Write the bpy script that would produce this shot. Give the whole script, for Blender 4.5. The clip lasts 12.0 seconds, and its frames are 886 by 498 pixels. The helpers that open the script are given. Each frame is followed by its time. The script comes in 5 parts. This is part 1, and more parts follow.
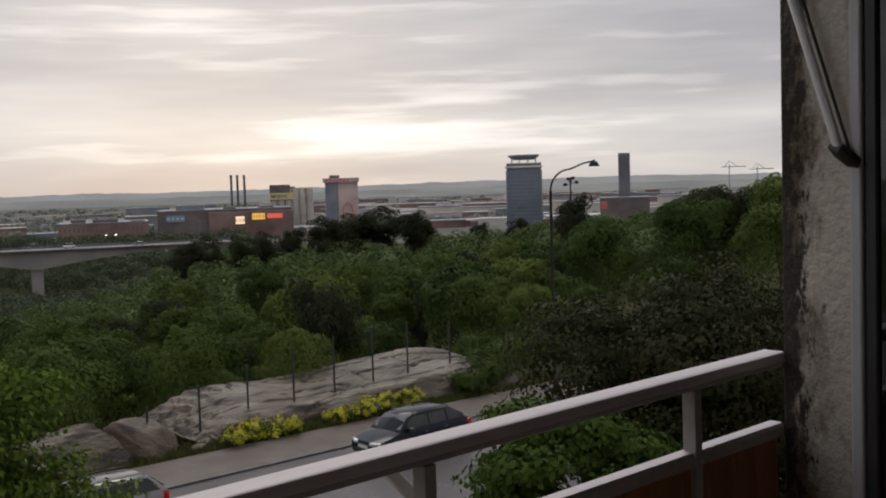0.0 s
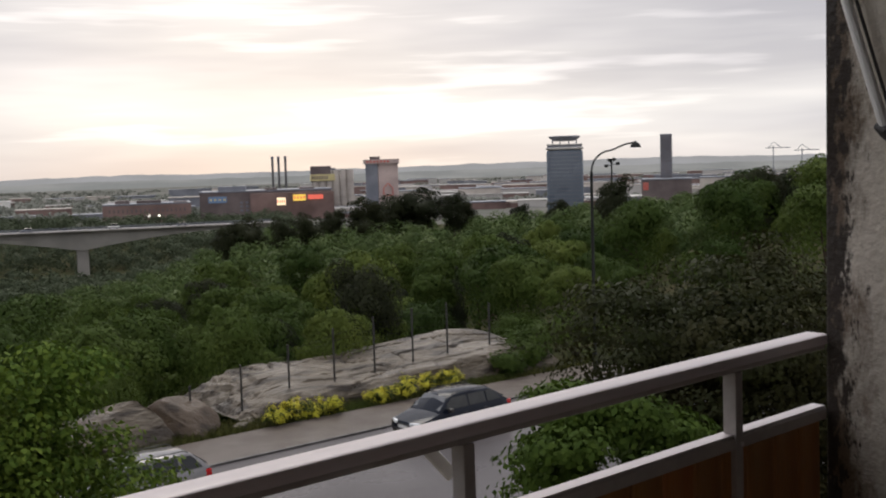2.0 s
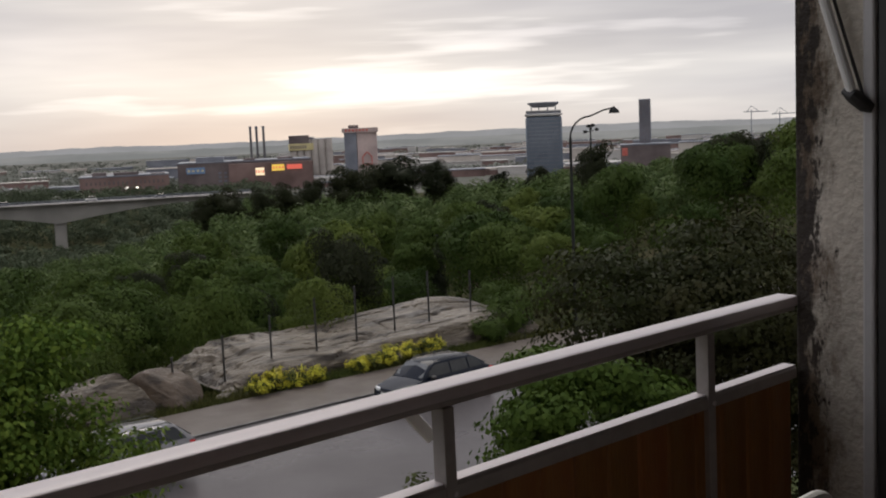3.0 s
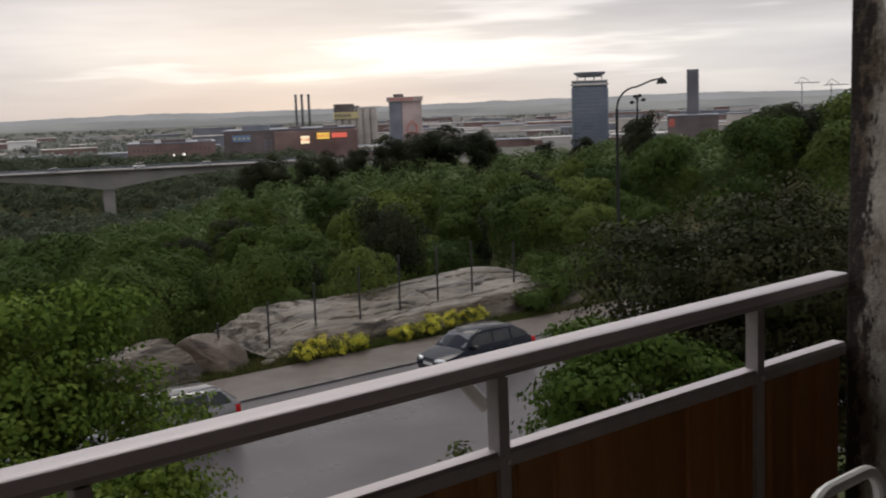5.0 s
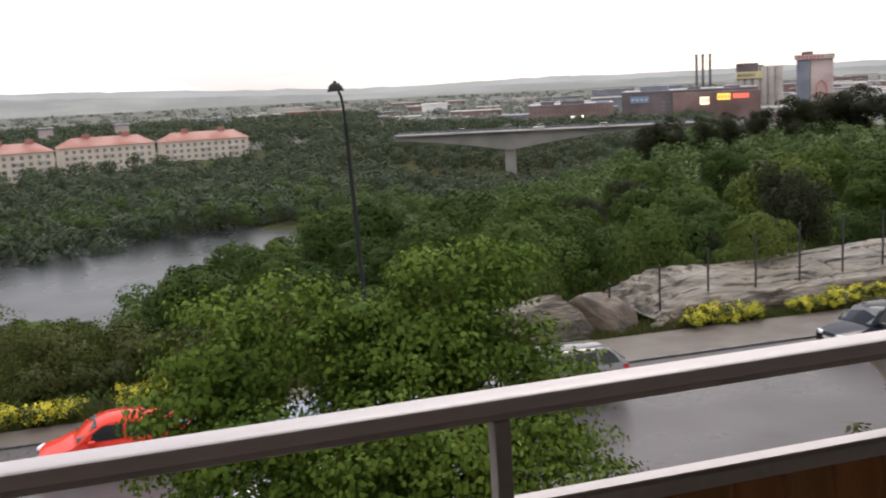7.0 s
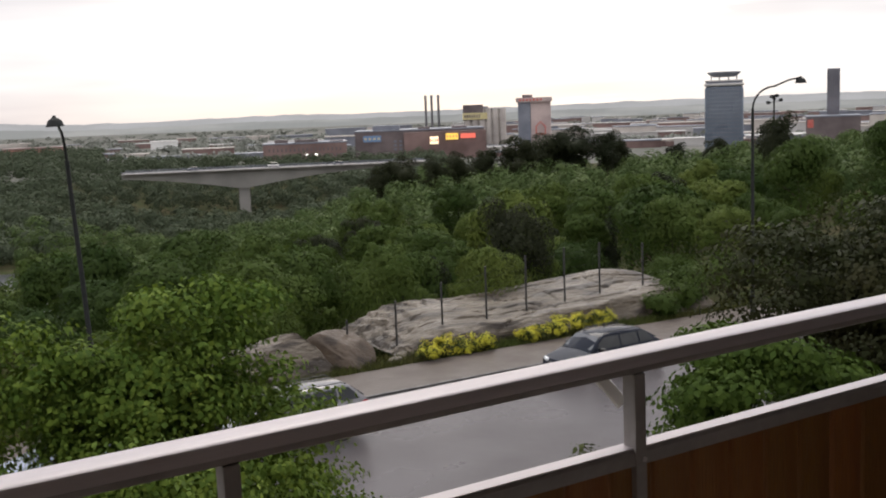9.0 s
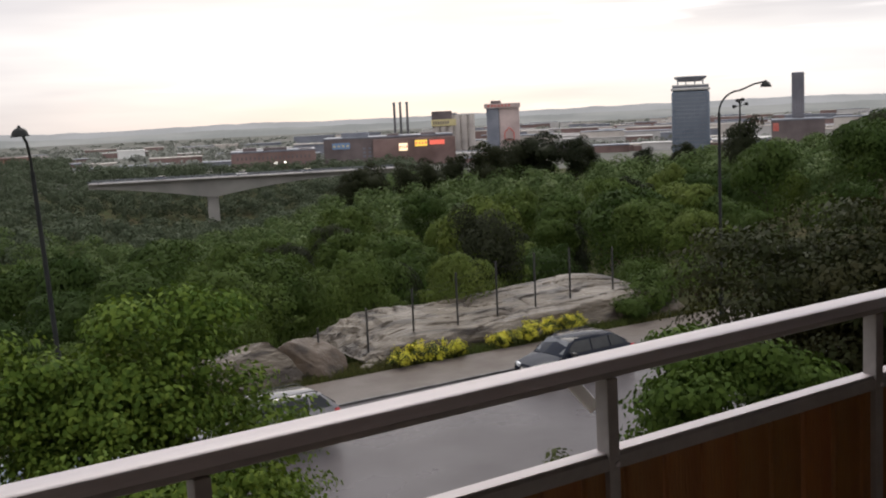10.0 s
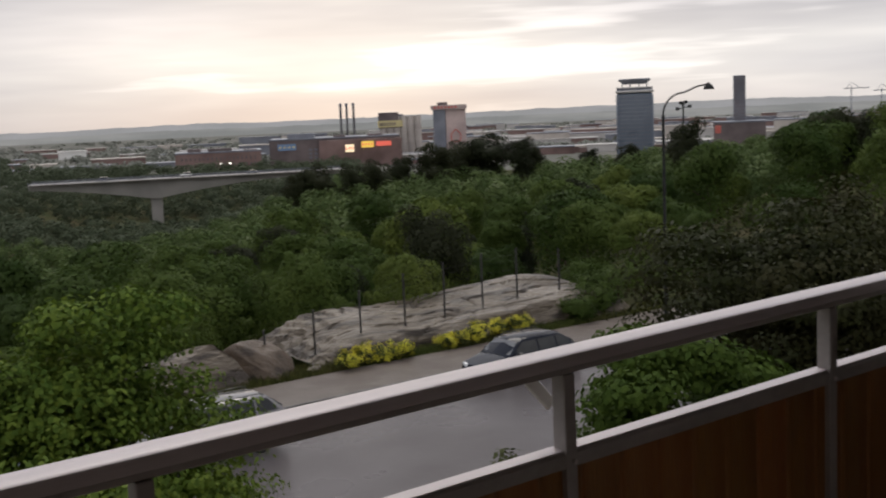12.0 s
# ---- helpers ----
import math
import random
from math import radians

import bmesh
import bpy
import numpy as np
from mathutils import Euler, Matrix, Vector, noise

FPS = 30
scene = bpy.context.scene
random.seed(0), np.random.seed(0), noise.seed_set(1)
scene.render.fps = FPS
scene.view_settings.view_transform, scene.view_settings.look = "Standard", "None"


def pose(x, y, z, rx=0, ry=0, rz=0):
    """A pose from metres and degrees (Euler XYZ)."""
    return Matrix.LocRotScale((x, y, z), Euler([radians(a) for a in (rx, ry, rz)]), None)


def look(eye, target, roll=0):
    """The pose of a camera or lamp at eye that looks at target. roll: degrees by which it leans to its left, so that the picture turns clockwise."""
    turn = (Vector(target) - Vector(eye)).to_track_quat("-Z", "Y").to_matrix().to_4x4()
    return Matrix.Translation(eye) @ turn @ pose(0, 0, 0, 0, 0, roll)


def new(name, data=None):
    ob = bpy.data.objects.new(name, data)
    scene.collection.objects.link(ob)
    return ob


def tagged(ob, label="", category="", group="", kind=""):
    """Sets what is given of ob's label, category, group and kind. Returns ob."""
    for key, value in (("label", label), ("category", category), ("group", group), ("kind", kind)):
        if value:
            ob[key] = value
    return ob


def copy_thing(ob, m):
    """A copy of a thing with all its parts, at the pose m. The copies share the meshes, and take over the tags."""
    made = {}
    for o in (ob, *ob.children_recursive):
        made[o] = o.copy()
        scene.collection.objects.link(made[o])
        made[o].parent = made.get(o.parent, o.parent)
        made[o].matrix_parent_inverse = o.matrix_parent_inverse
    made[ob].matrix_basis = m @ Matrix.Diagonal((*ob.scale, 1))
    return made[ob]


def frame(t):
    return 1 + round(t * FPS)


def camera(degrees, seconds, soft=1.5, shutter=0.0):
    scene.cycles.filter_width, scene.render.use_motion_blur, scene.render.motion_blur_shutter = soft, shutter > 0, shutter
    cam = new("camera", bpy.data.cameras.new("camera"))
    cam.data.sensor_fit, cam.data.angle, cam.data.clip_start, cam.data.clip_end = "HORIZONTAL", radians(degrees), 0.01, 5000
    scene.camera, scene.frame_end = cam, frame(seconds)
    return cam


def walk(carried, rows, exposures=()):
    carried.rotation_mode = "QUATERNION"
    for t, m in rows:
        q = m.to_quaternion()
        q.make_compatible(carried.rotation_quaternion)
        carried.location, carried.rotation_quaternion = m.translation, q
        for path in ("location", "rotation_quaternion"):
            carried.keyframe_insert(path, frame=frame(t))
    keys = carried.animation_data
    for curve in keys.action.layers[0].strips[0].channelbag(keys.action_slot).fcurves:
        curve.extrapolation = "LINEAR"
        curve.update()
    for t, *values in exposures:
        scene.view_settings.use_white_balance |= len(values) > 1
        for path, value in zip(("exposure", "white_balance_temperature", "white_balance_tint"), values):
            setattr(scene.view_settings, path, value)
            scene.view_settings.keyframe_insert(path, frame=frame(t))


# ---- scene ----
cam = camera(45.4, 12.0, soft=2.0, shutter=0.25)
# seconds, eye (x, y, z), yaw, pitch, roll
ROWS = [
    (0.0, -1.099, -1.305, 8.409, -42.10, -3.50, 1.77),
    (0.5, -1.072, -1.269, 8.400, -41.88, -4.18, 1.77),
    (0.6, -1.090, -1.283, 8.405, -40.35, -4.05, 1.90),
    (0.7, -1.109, -1.298, 8.409, -38.30, -3.93, 2.01),
    (0.8, -1.126, -1.312, 8.414, -36.20, -3.80, 2.13),
    (0.9, -1.145, -1.327, 8.418, -34.31, -3.67, 2.24),
    (1.0, -1.163, -1.341, 8.423, -32.85, -3.54, 2.37),
    (1.1, -1.154, -1.339, 8.422, -32.07, -3.54, 2.31),
    (1.2, -1.145, -1.335, 8.420, -31.92, -3.55, 2.26),
    (1.3, -1.138, -1.332, 8.418, -32.43, -3.54, 2.21),
    (1.4, -1.129, -1.329, 8.417, -33.63, -3.55, 2.16),
    (1.5, -1.120, -1.326, 8.415, -34.83, -3.55, 2.11),
    (1.6, -1.116, -1.322, 8.414, -36.27, -3.73, 2.04),
    (1.7, -1.112, -1.319, 8.412, -37.49, -3.91, 1.97),
    (1.8, -1.109, -1.315, 8.410, -38.57, -4.08, 1.90),
    (2.0, -1.100, -1.308, 8.407, -39.93, -4.44, 1.77),
    (2.5, -1.107, -1.328, 8.411, -41.10, -5.40, 2.07),
    (3.0, -1.122, -1.342, 8.411, -41.06, -6.21, 2.46),
    (3.2, -1.128, -1.345, 8.413, -41.00, -6.50, 2.44),
    (4.8, -1.162, -1.357, 8.423, -40.10, -7.53, 2.10),
    (5.0, -1.168, -1.361, 8.425, -38.65, -7.75, 2.07),
    (5.2, -1.146, -1.318, 8.413, -37.10, -7.91, 2.02),
    (5.5, -1.113, -1.254, 8.396, -32.69, -8.15, 1.96),
    (5.7, -1.128, -1.255, 8.395, -29.07, -8.38, 2.11),
    (6.0, -1.151, -1.257, 8.391, -23.63, -8.71, 2.31),
    (6.2, -1.170, -1.281, 8.398, -19.72, -8.77, 2.76),
    (6.3, -1.180, -1.293, 8.402, -18.13, -8.79, 2.98),
    (6.5, -1.199, -1.317, 8.409, -15.76, -8.85, 3.43),
    (6.7, -1.209, -1.355, 8.420, -15.41, -8.87, 3.21),
    (6.8, -1.215, -1.375, 8.426, -15.92, -8.88, 3.11),
    (7.0, -1.225, -1.414, 8.436, -17.52, -8.89, 2.89),
    (7.2, -1.202, -1.385, 8.425, -19.19, -8.79, 2.58),
    (7.5, -1.169, -1.341, 8.407, -21.98, -8.62, 2.11),
    (7.7, -1.170, -1.343, 8.407, -24.08, -8.33, 2.06),
    (9.3, -1.193, -1.360, 8.415, -32.36, -7.36, 2.16),
    (9.5, -1.194, -1.361, 8.416, -32.65, -7.27, 2.21),
    (10.0, -1.186, -1.351, 8.413, -33.42, -7.18, 2.62),
    (10.5, -1.165, -1.333, 8.405, -34.42, -7.25, 2.98),
    (11.0, -1.148, -1.324, 8.403, -35.85, -7.42, 3.32),
    (11.5, -1.102, -1.309, 8.398, -37.75, -7.56, 3.62),
    (11.7, -1.128, -1.307, 8.397, -38.36, -7.43, 3.14),
    (12.0, -1.167, -1.303, 8.393, -36.29, -7.23, 2.42),
]
EXPOSURES = [(0.0, 0.0), (0.5, -0.1), (1.0, 0.1), (1.5, 0.1), (2.0, 0.38), (2.5, 0.38), (3.2, 0.1), (5.0, 0.15), (5.5, 0.28), (6.0, 0.45), (6.5, 0.84), (7.0, 1.02), (7.5, 0.93), (9.5, 0.75), (10.0, 0.65), (10.5, 0.45), (11.0, 0.37), (11.5, 0.37), (12.0, 0.27)]
walk(cam, [(t, pose(x, y, z, 90 + pitch, roll, yaw)) for t, x, y, z, yaw, pitch, roll in ROWS], EXPOSURES)

# ---- sky and sun: an overcast evening, the glow low ahead ----
world = bpy.data.worlds.new("overcast_sky")
scene.world = world
world.use_nodes = True


def build_sky():
    nt = world.node_tree
    n, l = nt.nodes, nt.links
    n.clear()
    out = n.new("ShaderNodeOutputWorld")
    bg = n.new("ShaderNodeBackground")
    l.new(bg.outputs[0], out.inputs[0])
    sky = n.new("ShaderNodeTexSky")
    sky.sky_type = "NISHITA"
    sky.sun_disc = False
    sky.sun_elevation, sky.sun_rotation = radians(9), radians(30)
    co = n.new("ShaderNodeTexCoord")
    sep = n.new("ShaderNodeSeparateXYZ")
    l.new(co.outputs["Generated"], sep.inputs[0])

    def streaks(scale, stretch, detail, shift):
        mp = n.new("ShaderNodeMapping")
        mp.inputs["Scale"].default_value = (scale, scale, scale * stretch)
        mp.inputs["Location"].default_value = shift
        mp.inputs["Rotation"].default_value = (0.0, radians(3), radians(20))
        l.new(co.outputs["Generated"], mp.inputs[0])
        t = n.new("ShaderNodeTexNoise")
        t.inputs["Scale"].default_value = 1.0
        t.inputs["Detail"].default_value = detail
        t.inputs["Roughness"].default_value = 0.55
        l.new(mp.outputs[0], t.inputs[0])
        return t.outputs["Fac"]

    def ramp(fac, stops):
        r = n.new("ShaderNodeValToRGB")
        while len(r.color_ramp.elements) < len(stops):
            r.color_ramp.elements.new(0.5)
        for e, (p, c) in zip(r.color_ramp.elements, stops):
            e.position, e.color = p, (*c, 1)
        l.new(fac, r.inputs[0])
        return r.outputs[0]

    def mix(kind, fac, a, b):
        m = n.new("ShaderNodeMix")
        m.data_type, m.blend_type = "RGBA", kind
        for i, v in ((0, fac), (6, a), (7, b)):
            if isinstance(v, (int, float)):
                m.inputs[i].default_value = v
            elif isinstance(v, tuple):
                m.inputs[i].default_value = (*v, 1)
            else:
                l.new(v, m.inputs[i])
        return m.outputs[2]

    # the cloud deck by height: pale glow low down, greyer above
    deck = ramp(sep.outputs["Z"], [(0.0, (0.58, 0.56, 0.555)), (0.035, (0.715, 0.697, 0.69)), (0.075, (0.655, 0.632, 0.632)), (0.16, (0.545, 0.53, 0.55)), (0.35, (0.66, 0.65, 0.68)), (0.9, (0.88, 0.88, 0.93))])
    broad = ramp(streaks(1.7, 8.0, 4.0, (3.1, 0.4, 0.2)), [(0.34, (0.76, 0.765, 0.80)), (0.52, (1.0, 1.0, 1.0)), (0.66, (1.24, 1.22, 1.19))])
    fine = ramp(streaks(2.3, 12.0, 4.0, (0.7, 5.2, 1.9)), [(0.40, (0.93, 0.93, 0.95)), (0.56, (1.0, 1.0, 1.0)), (0.63, (1.32, 1.305, 1.28)), (0.74, (1.6, 1.57, 1.53))])
    cloud = mix("MULTIPLY", 1.0, deck, broad)
    cloud = mix("MULTIPLY", 1.0, cloud, fine)
    thin = mix("MULTIPLY", 1.0, sky.outputs[0], (0.08, 0.08, 0.08))
    total = mix("MIX", 0.96, thin, cloud)
    l.new(total, bg.inputs[0])
    bg.inputs[1].default_value = 1.0


build_sky()
sun = new("sun", bpy.data.lights.new("sun", "SUN"))
sun.data.energy, sun.data.angle, sun.data.color = 0.9, radians(30), (1.0, 0.93, 0.84)
sun.matrix_world = look((0, 0, 60), (-30 * 0.5, -30 * 0.866, 60 - 30 * 1.3))

# ---- materials ----


def material(name, base, rough=0.6, metal=0.0, other=None, scale=3.0, fine=40.0, bump=0.0, each=0.0, island=0.0, spots=None, coat=0.0, stretch=(1, 1, 1), amount=0.6, relief=0.02, spec=0.5):
    """A worn surface: two colours mixed at a broad scale, a fine grain, bump; each/island vary the value by piece."""
    m = bpy.data.materials.new(name)
    m.use_nodes = True
    nt = m.node_tree
    n, l = nt.nodes, nt.links
    b = n["Principled BSDF"]
    b.inputs["Roughness"].default_value = rough
    b.inputs["Metallic"].default_value = metal
    b.inputs["Coat Weight"].default_value = coat
    b.inputs["Coat Roughness"].default_value = 0.08
    b.inputs["Specular IOR Level"].default_value = spec
    co = n.new("ShaderNodeTexCoord")
    mp = n.new("ShaderNodeMapping")
    mp.inputs["Scale"].default_value = stretch
    l.new(co.outputs["Object"], mp.inputs[0])

    def noise_of(s, detail):
        t = n.new("ShaderNodeTexNoise")
        t.inputs["Scale"].default_value = s
        t.inputs["Detail"].default_value = detail
        l.new(mp.outputs[0], t.inputs[0])
        return t.outputs["Fac"]

    def mixed(kind, fac, a, c):
        x = n.new("ShaderNodeMix")
        x.data_type, x.blend_type = "RGBA", kind
        for i, v in ((0, fac), (6, a), (7, c)):
            if isinstance(v, (int, float)):
                x.inputs[i].default_value = v
            elif isinstance(v, tuple):
                x.inputs[i].default_value = (*v, 1)
            else:
                l.new(v, x.inputs[i])
        return x.outputs[2]

    def spread(fac, lo, hi):
        r = n.new("ShaderNodeMapRange")
        r.inputs["From Min"].default_value, r.inputs["From Max"].default_value = lo, hi
        l.new(fac, r.inputs[0])
        return r.outputs[0]

    other = other or tuple(c * 0.72 for c in base)
    broad = spread(noise_of(scale, 5.0), 0.38, 0.66)
    grain = noise_of(fine, 3.0)
    col = mixed("MIX", broad, base, other)
    g = n.new("ShaderNodeMapRange")
    g.inputs["To Min"].default_value, g.inputs["To Max"].default_value = 1 - 0.5 * amount, 1 + 0.5 * amount
    l.new(grain, g.inputs[0])
    hsv = n.new("ShaderNodeHueSaturation")
    l.new(g.outputs[0], hsv.inputs["Value"])
    l.new(col, hsv.inputs["Color"])
    col = hsv.outputs[0]
    for source, width in ((("ShaderNodeObjectInfo", "Random"), each), (("ShaderNodeNewGeometry", "Random Per Island"), island)):
        if width:
            i = n.new(source[0])
            r = n.new("ShaderNodeMapRange")
            r.inputs["To Min"].default_value, r.inputs["To Max"].default_value = 1 - width, 1 + width
            l.new(i.outputs[source[1]], r.inputs[0])
            h = n.new("ShaderNodeHueSaturation")
            l.new(r.outputs[0], h.inputs["Value"])
            w = n.new("ShaderNodeMapRange")
            w.inputs["To Min"].default_value, w.inputs["To Max"].default_value = 0.5 + 0.05 * width, 0.5 - 0.05 * width
            l.new(i.outputs[source[1]], w.inputs[0])
            l.new(w.outputs[0], h.inputs["Hue"])
            l.new(col, h.inputs["Color"])
            col = h.outputs[0]
    if spots:
        colour, size, lo, hi = spots
        col = mixed("MIX", spread(noise_of(size, 8.0), lo, hi), col, colour)
    l.new(col, b.inputs["Base Color"])
    rr = n.new("ShaderNodeMapRange")
    rr.inputs["To Min"].default_value, rr.inputs["To Max"].default_value = max(0.02, rough * 0.75), min(1.0, rough * 1.2)
    l.new(broad, rr.inputs[0])
    l.new(rr.outputs[0], b.inputs["Roughness"])
    if bump:
        bp = n.new("ShaderNodeBump")
        bp.inputs["Strength"].default_value = bump
        bp.inputs["Distance"].default_value = relief
        l.new(grain, bp.inputs["Height"])
        l.new(bp.outputs[0], b.inputs["Normal"])
    return m


def leaf_material(name, base, other, each=0.25, island=0.16, amount=0.25):
    m = material(name, base, 0.75, other=other, scale=0.35, fine=2.5, each=each, island=island, amount=amount)
    m.node_tree.nodes["Principled BSDF"].inputs["Specular IOR Level"].default_value = 0.12
    nt = m.node_tree
    n, l = nt.nodes, nt.links
    b = n["Principled BSDF"]
    tr = n.new("ShaderNodeBsdfTranslucent")
    mx = n.new("ShaderNodeMixShader")
    mx.inputs[0].default_value = 0.25
    l.new(b.inputs["Base Color"].links[0].from_socket, tr.inputs[0])
    l.new(b.outputs[0], mx.inputs[1])
    l.new(tr.outputs[0], mx.inputs[2])
    l.new(mx.outputs[0], n["Material Output"].inputs[0])
    return m


def glass_material(name, tint, rough=0.03):
    m = material(name, tint, rough, scale=2, fine=8, amount=0.1)
    m.node_tree.nodes["Principled BSDF"].inputs["Specular IOR Level"].default_value = 0.8
    return m


def glow_material(name, colour, strength):
    m = bpy.data.materials.new(name)
    m.use_nodes = True
    b = m.node_tree.nodes["Principled BSDF"]
    b.inputs["Base Color"].default_value = (*colour, 1)
    b.inputs["Emission Color"].default_value = (*colour, 1)
    b.inputs["Emission Strength"].default_value = strength
    b.inputs["Specular IOR Level"].default_value = 0.0
    b.inputs["Roughness"].default_value = 1.0
    return m


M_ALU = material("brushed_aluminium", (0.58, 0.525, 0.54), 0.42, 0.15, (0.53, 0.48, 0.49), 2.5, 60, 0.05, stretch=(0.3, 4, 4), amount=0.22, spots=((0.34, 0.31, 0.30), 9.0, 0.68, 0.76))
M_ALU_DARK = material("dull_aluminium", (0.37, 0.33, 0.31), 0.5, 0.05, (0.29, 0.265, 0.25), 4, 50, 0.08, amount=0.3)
M_BOARD = material("stained_board", (0.27, 0.108, 0.020), 0.6, 0, (0.21, 0.078, 0.015), 1.2, 22, 0.25, each=0.14, stretch=(9, 9, 0.7), amount=0.5)
M_PLASTER = material("weathered_render", (0.46, 0.42, 0.36), 0.85, 0, (0.36, 0.33, 0.28), 2.0, 45, 0.35, amount=0.35)
M_CONCRETE = material("balcony_concrete", (0.34, 0.32, 0.30), 0.85, 0, (0.26, 0.25, 0.23), 2.0, 40, 0.3)
# Back wall is never in view; its tone sets the bounce on the railing.
M_FACADE = material("facade_bounce_render", (0.27, 0.215, 0.185), 0.9, 0, (0.21, 0.165, 0.14), 0.8, 30, 0.2)
M_WHITE = material("white_enamel", (0.74, 0.73, 0.71), 0.35, 0, (0.66, 0.65, 0.62), 3, 40, amount=0.12)
M_FRAME = material("grey_window_frame", (0.50, 0.49, 0.49), 0.45, 0.2, (0.42, 0.41, 0.41), 3, 40, amount=0.15)
M_BLACK = material("black_plastic", (0.022, 0.021, 0.021), 0.5, 0, (0.03, 0.028, 0.027), 4, 40, amount=0.3)
M_GLASS = glass_material("dark_glass", (0.012, 0.014, 0.016))
M_ASPHALT = material("wet_asphalt", (0.078, 0.070, 0.072), 0.34, 0, (0.064, 0.057, 0.059), 0.25, 60, 0.12, amount=0.5, spec=0.14)
M_PATH = material("wet_footpath", (0.102, 0.084, 0.072), 0.5, 0, (0.088, 0.072, 0.062), 0.5, 50, 0.15, amount=0.5, spec=0.16)
M_KERB = material("dark_kerb_stone", (0.06, 0.055, 0.052), 0.5, 0, None, 2, 30, 0.3)
M_GROUND = material("woodland_ground", (0.045, 0.055, 0.022), 0.95, 0, (0.07, 0.06, 0.035), 0.25, 6, 0.5, spec=0.02)
# Ground of the distant plain, paled to put haze into its colour.
M_PLAIN = material("hazed_plain_ground", (0.105, 0.108, 0.092), 0.9, 0, (0.16, 0.155, 0.14), 0.012, 0.2, amount=0.4, spec=0.02)
M_ROCK = material("granite", (0.120, 0.098, 0.072), 0.5, 0, (0.068, 0.053, 0.037), 0.8, 5.0, 1.0, amount=0.8, stretch=(0.4, 1.0, 1.6), spots=((0.034, 0.026, 0.019), 1.3, 0.49, 0.60), relief=0.11, spec=0.28)
# Browner, darker granite for split blocks, the front faces' shade put into its colour.
M_ROCK_DARK = material("front_shade_granite", (0.100, 0.078, 0.052), 0.65, 0, (0.055, 0.042, 0.028), 1.6, 5.0, 1.0, amount=0.5, stretch=(0.65, 0.8, 1.1), spots=((0.030, 0.024, 0.018), 1.6, 0.52, 0.64), relief=0.08, spec=0.25)
# Leaves of the far wood, tinted paler and bluer to stand for haze.
M_FAR_MID = leaf_material("hazed_far_wood_leaves", (0.078, 0.110, 0.032), (0.054, 0.084, 0.028), each=0.0, island=0.08)
M_ROCK_BROWN = material("rusty_granite", (0.075, 0.052, 0.033), 0.6, 0, (0.044, 0.031, 0.021), 1.4, 6, 0.9, amount=0.5, stretch=(0.7, 0.8, 1.1), spots=((0.03, 0.022, 0.016), 1.4, 0.52, 0.64), relief=0.07, spec=0.3)
M_BARK = material("bark", (0.06, 0.045, 0.033), 0.9, 0, (0.035, 0.027, 0.02), 4, 30, 0.6, stretch=(3, 3, 0.6), spec=0.05)
M_LEAF = leaf_material("maple_leaves", (0.108, 0.160, 0.022), (0.060, 0.102, 0.015), each=0.1, island=0.3, amount=0.4)
M_LEAF_YOUNG = leaf_material("young_maple_leaves", (0.058, 0.098, 0.014), (0.038, 0.066, 0.011), each=0.1, island=0.15)
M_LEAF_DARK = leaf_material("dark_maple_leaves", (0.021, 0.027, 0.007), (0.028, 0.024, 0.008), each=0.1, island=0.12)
M_LEAF_MID = leaf_material("woodland_leaves", (0.071, 0.101, 0.020), (0.044, 0.072, 0.015), each=0.38, island=0.08)
M_PINE = leaf_material("pine_needles", (0.026, 0.031, 0.014), (0.020, 0.024, 0.011))
M_SHRUB = leaf_material("shrub_leaves", (0.060, 0.070, 0.018), (0.044, 0.053, 0.016))
# Greyer, bluer leaves: haze over the far bank put into the colour.
M_FAR_WOOD = leaf_material("hazed_far_bank_leaves", (0.070, 0.087, 0.050), (0.054, 0.069, 0.042), each=0.0, island=0.08)
M_YELLOW = leaf_material("yellow_blossom", (0.66, 0.60, 0.07), (0.50, 0.50, 0.06), each=0.1, island=0.25)
M_GRASS = leaf_material("verge_grass", (0.065, 0.090, 0.020), (0.085, 0.085, 0.028), each=0, island=0.4)
M_POLE = material("dark_green_steel", (0.016, 0.018, 0.017), 0.55, 0.0, (0.024, 0.024, 0.023), 3, 30, amount=0.3, spec=0.12)
M_WATER = material("lake_water", (0.032, 0.035, 0.037), 0.34, 0, (0.026, 0.029, 0.031), 0.02, 1.2, 0.35, amount=0.2, spec=0.36)

# ---- mesh helpers ----


def finish(ob, mat, smooth=False, sharp=35):
    ob.data.materials.append(mat)
    if smooth:
        for p in ob.data.polygons:
            p.use_smooth = True
        ob.data.set_sharp_from_angle(angle=radians(sharp))
    return ob


def part(name, bm, mat, parent=None, label="", smooth=False, m=None):
    """Links a bmesh, or (vertices, faces), as one mesh object under a thing or a part."""
    me = bpy.data.meshes.new(name)
    if isinstance(bm, tuple):
        me.from_pydata([tuple(v) for v in bm[0]], [], [tuple(f) for f in bm[1]])
        me.update()
    else:
        bmesh.ops.recalc_face_normals(bm, faces=bm.faces)
        bm.to_mesh(me)
        bm.free()
    ob = new(name, me)
    if parent is not None:
        ob.parent = parent
    if m is not None:
        ob.matrix_basis = m
    finish(ob, mat, smooth)
    if label:
        tagged(ob, label)
    return ob


def thing(name, m, label, category, group="", kind=""):
    ob = new(name)
    ob.empty_display_size = 0.2
    ob.matrix_basis = m
    return tagged(ob, label, category, group, kind)


